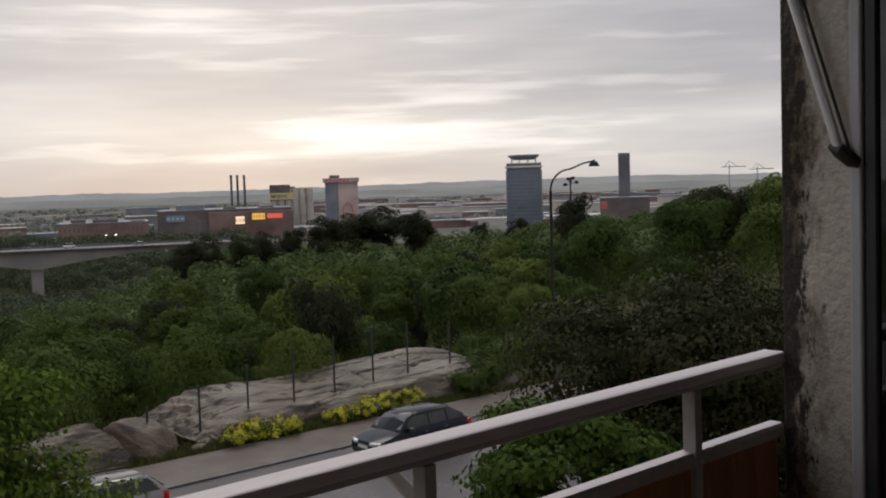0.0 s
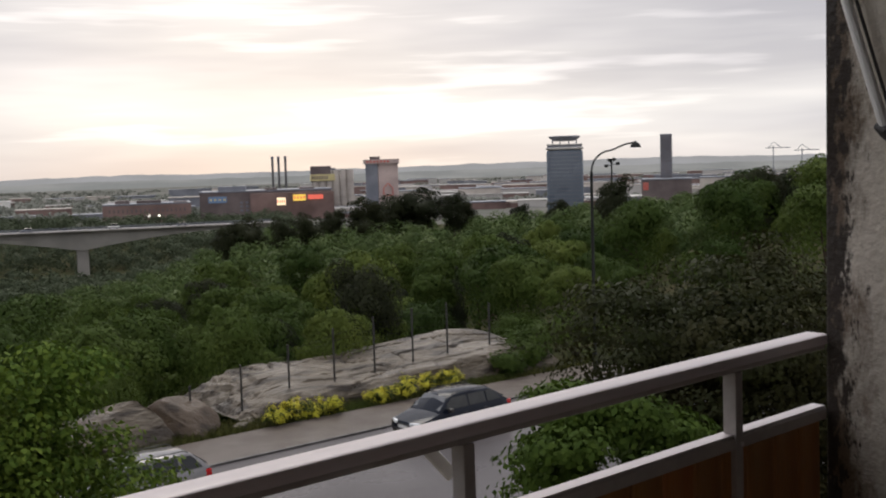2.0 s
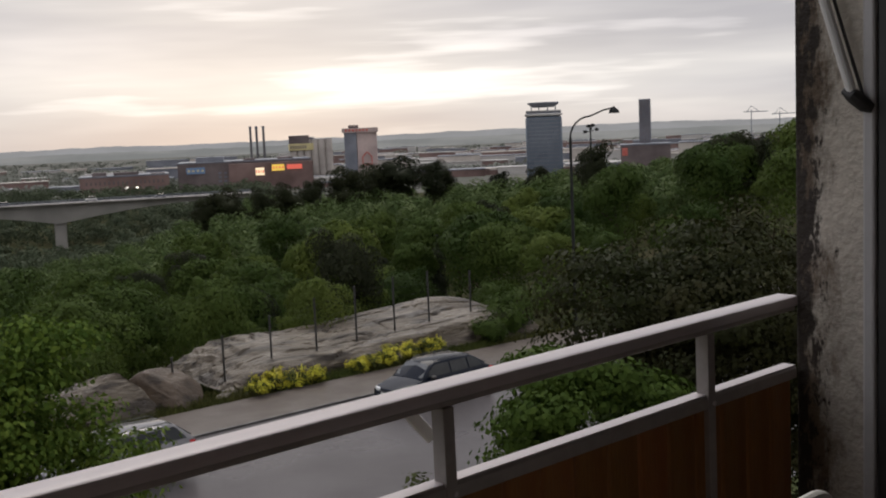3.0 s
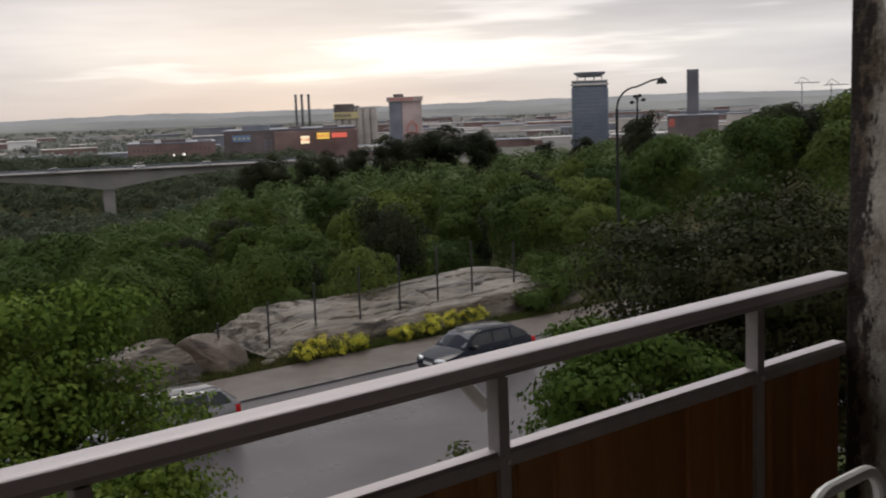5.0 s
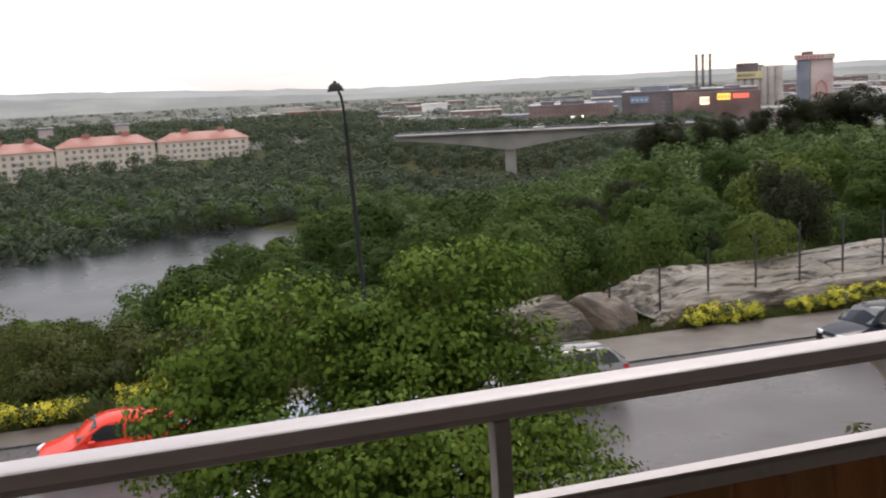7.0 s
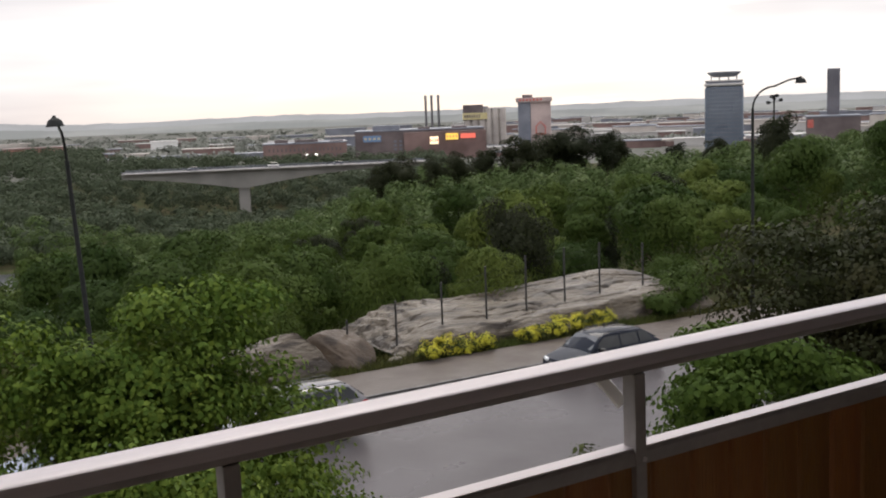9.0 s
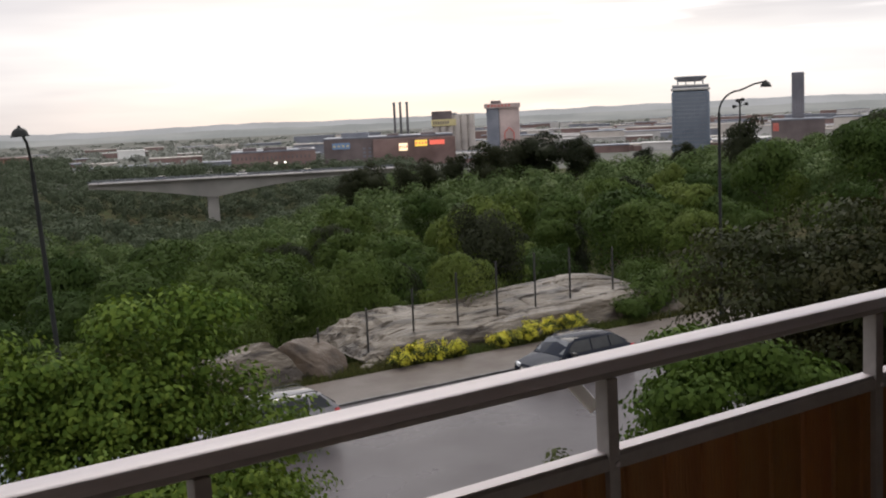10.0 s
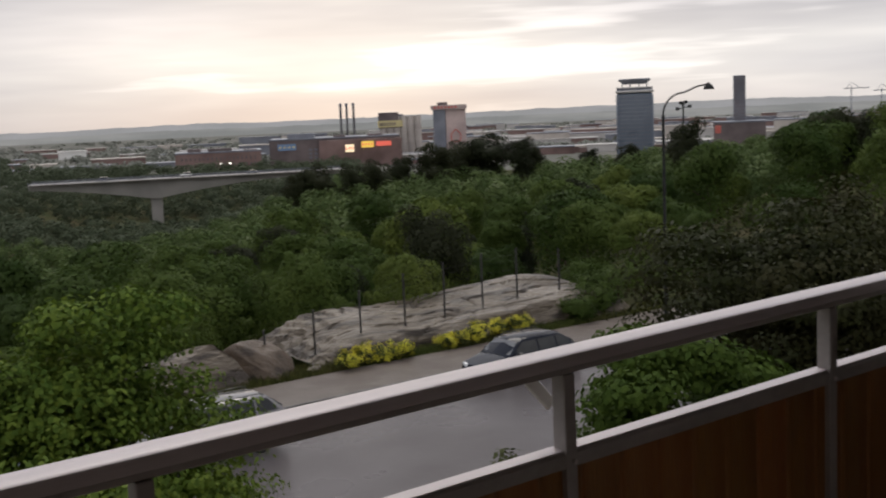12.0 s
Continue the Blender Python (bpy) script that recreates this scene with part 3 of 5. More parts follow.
def plant_woods():
    rng = np.random.default_rng(7)
    broad = [make_tree(10 + k, TREE, r, 6500, 0.135, M_LEAF_MID, "tree", "broad-leaved tree in full green leaf in the wood", b, n, lo)
             for k, (r, b, n, lo) in enumerate(((3.5, 0.2, 9, 0.46), (3.1, 0.25, 7, 0.54), (3.9, 0.22, 10, 0.44), (2.9, 0.15, 8, 0.50), (3.6, 0.3, 9, 0.50)))]
    close = [make_tree(20 + k, TREE, r, 14000, 0.088, M_LEAF_MID, "tree", "broad-leaved tree in full green leaf behind the rocks", bt, n, lo)
             for k, (r, bt, n, lo) in enumerate(((3.5, 0.2, 9, 0.46), (3.0, 0.22, 7, 0.54), (3.8, 0.2, 10, 0.44), (2.9, 0.15, 8, 0.50)))]
    pine = [make_tree(30 + k, TREE * 1.1, r, 9000, 0.12, M_PINE, "pine_tree", "dark pine standing among broad-leaved trees", 0.3, 22, 0.30, k == 0, False) for k, r in enumerate((2.9, 3.4))]
    near_pine = make_tree(36, TREE * 1.1, 3.2, 16000, 0.075, M_PINE, "pine_tree", "dark broad pine standing behind the rocks", 0.35, 26, 0.30, False, False)
    for o in broad + close + pine + [near_pine]:
        tagged(o, group="trees of the wood")
    used = set()
    spots = []
    r = 46.0
    while r < 140:
        step = 6.7 + (r - 46) * 0.040
        az = -13.0 + rng.uniform(0, 3)
        while az < 63:
            a = az + rng.uniform(-0.25, 0.25) * math.degrees(step / r)
            d = r + rng.uniform(-0.4, 0.4) * step
            p = bearing(a, d)
            if p.y > 38.6:
                spots.append((a, d))
            az += math.degrees(step / r)
        r += step * 0.92
    spots.sort(key=lambda s: s[1])

    def put(kind, a, d, top, wide=1.0):
        p = bearing(a, d)
        g = height(p.x, p.y)
        s = max(0.35, (top - g) / TREE)
        m = pose(p.x, p.y, g, rng.uniform(-4, 4), rng.uniform(-4, 4), rng.uniform(0, 360))
        src = kind
        if src not in used:
            used.add(src)
            src.matrix_basis = m
            o = src
        else:
            o = copy_thing(src, m)
        o.scale = (s * wide, s * wide, s)

    for a, d in spots[:265]:
        t = tops(a, d) + rng.uniform(-3.0, 2.0)
        src = pine[rng.integers(2)] if rng.random() < 0.05 and a > 8 else (close[rng.integers(4)] if d < 76 else broad[rng.integers(5)])
        put(src, a, d, t, rng.uniform(0.72, 1.1))
    # single dark trees that stand out: bearing, distance, top as angle, width in metres
    for a, d, el, w in ((34.6, 60, -5.0, 0.72), (43.3, 120, -3.9, 1.0), (35.7, 215, -1.6, 0.9), (37.6, 225, -1.5, 1.1), (38.7, 222, -1.2, 1.0), (40.3, 225, -1.45, 0.8), (41.0, 232, -1.75, 0.7), (36.6, 235, -1.9, 0.9), (33.9, 215, -2.15, 0.8), (44.1, 230, -2.2, 0.8),
                        (46.1, 210, -2.0, 0.8), (49.2, 150, -0.9, 0.75), (32.3, 240, -2.35, 0.8), (31.2, 240, -2.5, 0.7), (29.5, 240, -2.45, 0.8), (28.4, 240, -2.7, 0.7), (56.4, 110, -0.7, 0.9), (57.5, 112, -0.85, 0.9),
                        (27.0, 120, -5.6, 1.1), (13.5, 118, -7.6, 0.9), (30.0, 60, -7.6, 0.8)):
        d += 42 if 205 < d < 236 else 0
        put(near_pine if d < 100 else pine[1], a, d, EYE.z + d * math.tan(radians(el)), w * (0.9 if d < 200 else 1.15))
    # the rest of the wood, too far to tell apart
    chunks = []
    for a, d in spots[265:]:
        chunks.append((a, d, 900, 3.6))
    r = 140.0
    while r < 345:
        step = 8.2 + (r - 140) * 0.012
        az = 1.0 if r < 175 else (12.0 if r < 282 else -13.0)
        while az < 64:
            chunks.append((az + rng.uniform(-0.4, 0.4) * math.degrees(step / r), r + rng.uniform(-0.4, 0.4) * step, 620, 4.5))
            az += math.degrees(step / r)
        r += step
    quads, face = [], []
    for a, d, n, rad in chunks:
        p = bearing(a, d)
        t = tops(a, d) + rng.uniform(-3.0, 1.3)
        rad *= rng.uniform(0.75, 1.15)
        ls = [(0, 0, -rad * 0.8, rad * 0.8)] + round_lobes(rng, rad, 0, -7.5, 9, rad * 0.34)
        c, nn = crown_points(rng, ls, n, 0.1)
        quads.append(leaf_quads(c + np.array([p.x, p.y, t]), nn, 0.29, rng, tilt=0.12))
        face.append(nn)
    ob = quads_mesh("far_wood", np.concatenate(quads), M_FAR_MID, facing=np.concatenate(face))
    tagged(ob, "dense green wood stretching away to the bridge", "wood", kind="stuff")
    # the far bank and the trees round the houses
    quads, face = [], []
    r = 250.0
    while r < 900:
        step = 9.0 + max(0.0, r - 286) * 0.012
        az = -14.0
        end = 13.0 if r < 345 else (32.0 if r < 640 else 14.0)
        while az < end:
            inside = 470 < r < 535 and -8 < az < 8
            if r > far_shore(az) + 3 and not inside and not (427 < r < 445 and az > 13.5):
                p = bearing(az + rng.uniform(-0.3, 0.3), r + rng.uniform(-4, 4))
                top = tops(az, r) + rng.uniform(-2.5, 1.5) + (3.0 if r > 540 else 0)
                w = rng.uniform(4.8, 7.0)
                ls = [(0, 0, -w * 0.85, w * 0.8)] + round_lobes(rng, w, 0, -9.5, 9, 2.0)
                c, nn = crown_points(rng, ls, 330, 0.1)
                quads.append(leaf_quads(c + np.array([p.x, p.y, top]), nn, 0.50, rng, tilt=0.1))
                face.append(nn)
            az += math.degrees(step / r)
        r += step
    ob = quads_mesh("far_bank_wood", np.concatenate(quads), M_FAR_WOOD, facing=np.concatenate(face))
    tagged(ob, "wooded far bank of the lake, haze put into its leaf colour", "wood", kind="stuff")


plant_woods()


def near_tree(name, seed, at, h, radius, bottom, leaves, size, mat, label, lobes, trunk_top, spray=0.3, extra=(), loose=0.22):
    rng = np.random.default_rng(seed)
    t = thing(name, pose(*at), label, "tree")
    part("trunk", trunk_mesh(rng, trunk_top, 0.13, 0.3, 9, radius * 0.75, 10), M_BARK, t, smooth=True)
    ls = round_lobes(rng, radius, h, bottom, lobes, radius * 0.25) + list(extra)
    # sprays: small domes of leaves over the lobes, each leaf lying on its dome
    c, nn = crown_points(rng, ls, int(leaves / 66), 0.3)
    k = rng.integers(len(c), size=leaves)
    d = rng.normal(size=(leaves, 3)) + nn[k] * 0.5
    d[:, 2] = np.abs(d[:, 2]) * np.where(rng.random(leaves) < 0.8, 1, -0.6)
    d /= np.linalg.norm(d, axis=1)[:, None]
    s = spray * rng.uniform(0.6, 1.3, len(c))[k][:, None]
    p = c[k] + d * s * rng.uniform(0.35, 1.1, (leaves, 1)) * np.array([1.2, 1.2, 0.55])
    n2 = d * 0.85 + nn[k] * 0.3 + np.array([0, 0, 0.12]) + rng.normal(scale=loose, size=(leaves, 3))
    n2 /= np.linalg.norm(n2, axis=1)[:, None]
    quads_mesh("crown", leaf_quads(p, n2, size, rng, droop=0.35, tilt=loose * 1.3), mat, t, facing=n2)
    return t


near_tree("maple_tree", 3, (2.15, 13.2, STREET), 6.8, 2.95, 2.4, 84000, 0.046, M_LEAF, "bright green maple growing by the street below the balcony", 34, 5.2, spray=0.42, loose=0.15,
          extra=((-2.2, 0.0, 6.45, 0.6), (-2.75, 0.0, 5.6, 0.6), (-1.2, 0.0, 6.7, 0.62), (1.1, 0.0, 6.95, 0.58), (-2.9, 0.0, 4.4, 0.55), (-1.6, 0.2, 6.1, 0.65), (-0.6, -0.2, 6.3, 0.6), (0.5, 0.0, 6.3, 0.7), (2.0, 0.2, 7.0, 0.55), (2.7, 0.0, 5.3, 0.55), (2.5, -0.2, 4.6, 0.6), (2.9, 0.0, 4.0, 0.5), (1.4, 0.0, 6.3, 0.7), (-2.3, 0.1, 5.7, 0.65), (2.0, 0.0, 5.8, 0.6), (3.2, -0.3, 3.5, 0.5), (-2.5, 0, 4.9, 0.7)))
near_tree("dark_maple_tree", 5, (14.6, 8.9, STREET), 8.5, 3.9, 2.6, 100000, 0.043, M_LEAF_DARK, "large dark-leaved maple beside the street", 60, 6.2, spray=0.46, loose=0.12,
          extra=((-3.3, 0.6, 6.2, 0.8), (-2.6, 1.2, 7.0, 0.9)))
near_tree("young_maple_tree", 8, (9.7, 8.0, STREET), 7.1, 1.7, 4.0, 24000, 0.050, M_LEAF_YOUNG, "bright green maple in front of the dark one", 16, 5.6, spray=0.32, loose=0.15)


# ---- the town across the water ----
# Town colours are lifted a little, so haze is part of them.
M_BRICK_FAR = material("brown_brick", (0.21, 0.135, 0.122), 0.85, 0, (0.12, 0.078, 0.07), 0.05, 0.8, amount=0.3)
M_BRICK_DARK = material("dark_brick", (0.155, 0.122, 0.12), 0.85, 0, (0.085, 0.068, 0.068), 0.05, 0.8, amount=0.3)
M_SILO = material("silo_concrete", (0.50, 0.455, 0.41), 0.85, 0, (0.33, 0.295, 0.265), 0.05, 0.6, amount=0.25)
M_SILO_RED = material("pinkish_concrete", (0.52, 0.41, 0.38), 0.85, 0, (0.33, 0.265, 0.25), 0.05, 0.6, amount=0.25)
M_SLATE = material("slate_cladding", (0.19, 0.20, 0.23), 0.5, 0, (0.10, 0.11, 0.14), 0.05, 0.6, amount=0.25)
M_TOWER = material("blue_grey_glazing", (0.115, 0.145, 0.185), 0.3, 0.0, (0.10, 0.125, 0.165), 0.04, 0.5, amount=0.25)
M_PALE = material("pale_concrete", (0.48, 0.46, 0.44), 0.8, 0, (0.40, 0.385, 0.37), 0.1, 0.8, amount=0.2)
M_CREAM = material("cream_render", (0.58, 0.51, 0.43), 0.85, 0, (0.52, 0.45, 0.38), 0.08, 0.8, amount=0.2)
M_ROOF = material("red_roof_tiles", (0.33, 0.16, 0.13), 0.8, 0, (0.27, 0.11, 0.085), 0.1, 1.0, amount=0.35)
M_STEEL = material("chimney_steel", (0.13, 0.125, 0.13), 0.6, 0.2)
M_SIGN_Y = glow_material("lit_yellow_sign", (0.80, 0.52, 0.10), 0.55)
M_SIGN_R = glow_material("lit_red_sign", (0.70, 0.14, 0.10), 0.5)
M_SIGN_W = glow_material("lit_cream_sign", (0.90, 0.76, 0.50), 0.75)
M_SIGN_B = glow_material("lit_blue_sign", (0.15, 0.22, 0.34), 0.10)
M_LAMP = glow_material("car_park_light", (1.0, 0.95, 0.85), 2.0)
M_SIGN_PALE = material("pale_yellow_board", (0.58, 0.50, 0.25), 0.7, 0, (0.50, 0.43, 0.22), 0.3, 2)
M_RED = material("red_lettering", (0.48, 0.14, 0.11), 0.7, 0, (0.48, 0.11, 0.09), 0.3, 2)
# Grey leaf tone: the haze over the plain is in the colour.
M_PLAIN_WOOD = leaf_material("hazed_plain_leaves", (0.20, 0.21, 0.18), (0.17, 0.18, 0.155), each=0, island=0.08)
M_HOUSE_PANE = material("pale_window", (0.20, 0.19, 0.175), 0.4)
M_BRIDGE = material("bridge_concrete", (0.25, 0.235, 0.215), 0.85, 0, (0.20, 0.19, 0.175), 0.1, 0.8, amount=0.2)
GROUND_FAR = -26.0


def far_place(az, r, z=GROUND_FAR):
    p = bearing(az, r)
    return pose(p.x, p.y, z, 0, 0, -az)


def up(el, r):
    return EYE.z + r * math.tan(radians(el))


def across(a, b, r):
    return r * math.radians(b - a)


def window_rows(parent, w, y, z0, z1, storeys, bays, mat=None, share=0.5):
    """Windows as shallow panes set on a front that faces -y, one pane each."""
    first = None
    dz, dx = (z1 - z0) / storeys, w / bays
    for i in range(storeys):
        for k in range(bays):
            m = pose(-w / 2 + dx * (k + 0.5), y, z0 + dz * (i + 0.5))
            if first is None:
                first = part("window", box(-dx * share / 2, dx * share / 2, -0.08, 0.05, -dz * 0.28, dz * 0.28), mat or M_GLASS, parent, m=m)
            else:
                o = new("window", first.data)
                o.parent, o.matrix_basis = parent, m


def building(name, az0, az1, el, r, depth, mat, label, category="building", roof=True):
    w = across(az0, az1, r)
    top = up(el, r) - GROUND_FAR
    t = thing(name, far_place((az0 + az1) / 2, r), label, category)
    part("wall", box(-w / 2, w / 2, 0, depth, -3, top), mat, t)
    if roof:
        part("roof", box(-w / 2 - 0.4, w / 2 + 0.4, -0.4, depth + 0.4, top, top + 0.9), M_SLATE, t)
    return t, w, top


def build_mall():
    t, w, top = building("brick_warehouse", 22.05, 26.5, -1.5, 700, 40, M_BRICK_FAR, "low brown brick warehouse with two bright lamps")
    for x0, x1, h in ((-w * 0.36, -w * 0.2, 3.0), (-w * 0.12, w * 0.16, 2.6), (w * 0.3, w * 0.46, 1.4)):
        part("roof_house", box(x0, x1, 4, 16, top, top + h), M_BRICK_DARK, t)
    window_rows(t, w * 0.9, -0.05, 2, top - 1.5, 3, 18, M_BRICK_DARK, share=0.4)
    for x in (0.02, 0.13):
        part("lamp", box(w * x - 0.7, w * x + 0.7, -0.6, -0.1, top * 0.52, top * 0.52 + 1.0), M_LAMP, t)
    t, w, top = building("shopping_centre", 26.95, 33.9, -1.02, 780, 60, M_BRICK_DARK, "dark brick shopping centre with lit sign boards")
    for a, b, el, mat in ((27.9, 29.35, -0.70, M_SLATE), (30.35, 31.0, -0.86, M_BRICK_DARK), (32.2, 33.0, -0.86, M_BRICK_DARK)):
        x0, x1 = across(30.425, a, 780), across(30.425, b, 780)
        part("roof_house", box(x0, x1, 6, 26, top, up(el, 780) - GROUND_FAR), mat, t)
    x0 = across(30.425, 29.6, 780)
    part("step", box(x0, w / 2 + 1, -9, -0.1, -3, top - 1.2), M_BRICK_FAR, t)
    for name, a, b, e0, e1, mat, y, lab in (("sign", 27.4, 28.35, -1.55, -1.22, M_SIGN_B, -0.5, "blue lit sign board"), ("sign", 30.97, 31.42, -1.75, -1.36, M_SIGN_W, -9.5, "cream lit sign board"),
                                        ("sign", 31.82, 32.48, -1.55, -1.22, M_SIGN_Y, -9.5, "yellow lit sign board"), ("sign", 32.6, 33.4, -1.5, -1.25, M_SIGN_R, -9.5, "red lit sign board")):
        x0, x1 = across(30.425, a, 780), across(30.425, b, 780)
        z0, z1 = up(e0, 780) - GROUND_FAR, up(e1, 780) - GROUND_FAR
        s = part(name, box(x0, x1, y - 0.3, y, z0, z1), mat, t, lab)
        if mat is not M_SIGN_R:
            n = 4
            for k in range(n):
                d = (x1 - x0) / n
                part("lettering_bar", box(x0 + d * (k + 0.25), x0 + d * (k + 0.75), y - 0.45, y - 0.302, z0 + 1.6, z1 - 1.6), M_SIGN_PALE if mat is M_SIGN_B else M_SIGN_R, s)
    window_rows(t, w * 0.42, -0.05, 6, top - 6, 3, 10, M_SLATE, 0.5)
    # three thin chimneys behind
    for a in (30.82, 31.14, 31.50):
        r = 860
        h = up(0.82, r) - GROUND_FAR
        c = thing("steel_chimney", far_place(a, r), "tall thin dark steel chimney behind the shopping centre", "chimney", "three chimneys")
        part("shaft", tube([(0, 0, 0), (0, 0, h)], [1.1, 0.95], 12), M_STEEL, c, smooth=True)
        part("rim", tube([(0, 0, h - 2), (0, 0, h)], [1.15, 1.15], 12), M_SLATE, c, smooth=True)


build_mall()


def silo_block(name, az0, az1, el, r, mat, label, tubes, dark=0.0):
    """A row of tall joined silo cylinders with a head house."""
    w = across(az0, az1, r)
    top = up(el, r) - GROUND_FAR
    t = thing(name, far_place((az0 + az1) / 2, r), label, "silo")
    d = w / tubes
    for k in range(tubes):
        x = -w / 2 + d * (k + 0.5)
        part("silo_tube", tube([(x, d * 0.5, -3), (x, d * 0.5, top)], d * 0.515, 18), mat, t, smooth=True)
    part("core", box(-w / 2 + 0.3, w / 2 - 0.3, d * 0.45, d * 2.2, -3, top - 0.3), mat, t)
    return t, w, top


def build_silos():
    r = 850
    t, w, top = silo_block("grain_silo", 32.85, 35.1, 0.02, r, M_SILO, "tall pale concrete grain silos with a yellow sign", 6)
    x0, x1 = -w * 0.52, -w * 0.04
    part("head_house", box(x0, x1, -0.4, 14, top - 9, top + 3.2), M_BRICK_DARK, t, "dark head house")
    s = part("sign", box(x0 - 0.4, x1 + 3.2, -1.0, -0.5, top - 8.5, top - 3.2), M_SIGN_PALE, t, "pale yellow sign board")
    for k in range(7):
        part("lettering_bar", box(x0 + 1.0 + k * 1.9, x0 + 2.1 + k * 1.9, -1.15, -1.002, top - 7.2, top - 4.6), M_BRICK_DARK, s)
    part("roof_house", box(-w * 0.1, w * 0.08, 3, 9, top, top + 1.6), M_SLATE, t)
    r = 790
    az0, az1 = 35.75, 37.5
    w = across(az0, az1, r)
    top = up(0.30, r) - GROUND_FAR
    t = thing("store_silo", far_place((az0 + az1) / 2, r), "tall former silo with a red drawn sign on its front", "silo")
    part("wall", box(-w * 0.5, -w * 0.12, 0.3, 20, -3, top), M_SLATE, t, "slate-blue flank")
    for k in range(5):
        x = -w * 0.12 + w * 0.62 / 5 * (k + 0.5)
        part("silo_tube", tube([(x, 3.2, -3), (x, 3.2, top)], w * 0.066, 16), M_SILO_RED, t, smooth=True)
    part("core", box(-w * 0.11, w * 0.49, 1.2, 20, -3, top - 0.2), M_SILO_RED, t)
    head = part("head_house", box(-w * 0.56, w * 0.54, -0.8, 20, top - 0.4, top + 2.8), M_SILO_RED, t, "pinkish overhanging top storey")
    part("roof_house", box(-w * 0.36, -w * 0.05, 4, 12, top + 2.8, top + 5.0), M_BRICK_DARK, t)
    for k in range(7):
        x = -w * 0.46 + k * w * 0.105
        part("lettering_bar", box(x, x + w * 0.06, -1.05, -0.802, top + 0.4, top + 2.0), M_RED, head)
    # a plain red outline of a house on the front
    bm = bmesh.new()
    ring = [(-0.02, 0), (0.26, 0), (0.26, 5.5), (0.12, 9.0), (-0.02, 5.5)]
    pts = [Vector((w * a + w * 0.06, -0.25, top - 24 + b)) for a, b in ring]
    for a, b in zip(pts, pts[1:] + pts[:1]):
        add_tube(bm, [a, b], 0.42, 6)
    part("sign_outline", bm, M_RED, t, "red house-shaped outline")


build_silos()


def build_towers():
    r = 680
    az0, az1 = 45.5, 47.45
    w = across(az0, az1, r)
    top = up(0.72, r) - GROUND_FAR
    t = thing("office_tower", far_place((az0 + az1) / 2, r), "blue-grey glazed office tower with a pale crown and overhanging roof disc", "tower")
    bm = box(-w / 2, w / 2, 0, w, -3, top, 2.0, 3)
    part("shaft", bm, M_TOWER, t, smooth=True)
    for k in range(1, 15):
        x = -w / 2 + w * k / 15
        part("fin", box(x - 0.12, x + 0.12, -0.25, 0.1, 0, top - 0.5), M_SLATE, t)
    for k in range(1, 18):
        z = top * k / 18
        part("floor_band", box(-w / 2 + 2, w / 2 - 2, -0.12, 0.1, z - 0.25, z + 0.25), M_SLATE, t)
    part("crown", box(-w / 2 - 0.3, w / 2 + 0.3, -0.3, w + 0.3, top, top + 1.6, 0.4), M_PALE, t, "pale crown storey")
    part("crown", box(-w / 2 + 0.6, w / 2 - 0.6, 0.6, w - 0.6, top + 1.6, top + 2.7), M_SLATE, t)
    part("crown", box(-w / 2 + 0.2, w / 2 - 0.2, 0.2, w - 0.2, top + 2.7, top + 3.6, 0.3), M_PALE, t)
    for x in (-0.33, -0.12, 0.12, 0.33):
        part("roof_post", tube([(w * x, w * 0.3, top + 3.6), (w * x, w * 0.3, top + 6.2)], 0.35, 8), M_SLATE, t)
    bm = bmesh.new()
    zs = [(0.30, 5.6), (0.42, 7.6), (0.44, 8.4), (0.42, 8.8)]
    rings = []
    for k, z in zs:
        rings.append([bm.verts.new((w * k * math.cos(a) * 1.0, w * 0.5 + w * k * math.sin(a), top + z)) for a in [2 * math.pi * i / 28 for i in range(28)]])
    for a, b in zip(rings, rings[1:]):
        for i in range(28):
            bm.faces.new((a[i], a[(i + 1) % 28], b[(i + 1) % 28], b[i]))
    bm.faces.new(rings[0][::-1])
    bm.faces.new(rings[-1])
    part("roof_disc", bm, M_SLATE, t, "dark overhanging roof disc", smooth=True)
    # dark square chimney with its low works
    r = 800
    c = thing("square_chimney", far_place(51.8, r), "dark square boiler-house chimney", "chimney")
    h = up(1.37, r) - GROUND_FAR
    part("shaft", box(-4.3, 4.3, 0, 8, -3, h, 0.4), M_SLATE, c)
    for k in range(-3, 4):
        part("rib", box(k * 1.15 - 0.18, k * 1.15 + 0.18, -0.3, 0.1, 8, h - 0.6), M_BRICK_DARK, c)
    t, w, top = building("boiler_house", 50.5, 53.1, -1.05, 770, 40, M_BRICK_DARK, "low dark boiler house with a red mark")
    part("panel", box(-w * 0.47, -w * 0.36, -0.4, -0.05, top - 7, top - 1.5), M_RED, t, "red panel")
    # pale concrete here puts the mist over this hall into its colour
    building("long_hall", 53.5, 56.5, -1.0, 960, 30, M_SILO, "long pale grey hall in the distance")


build_towers()


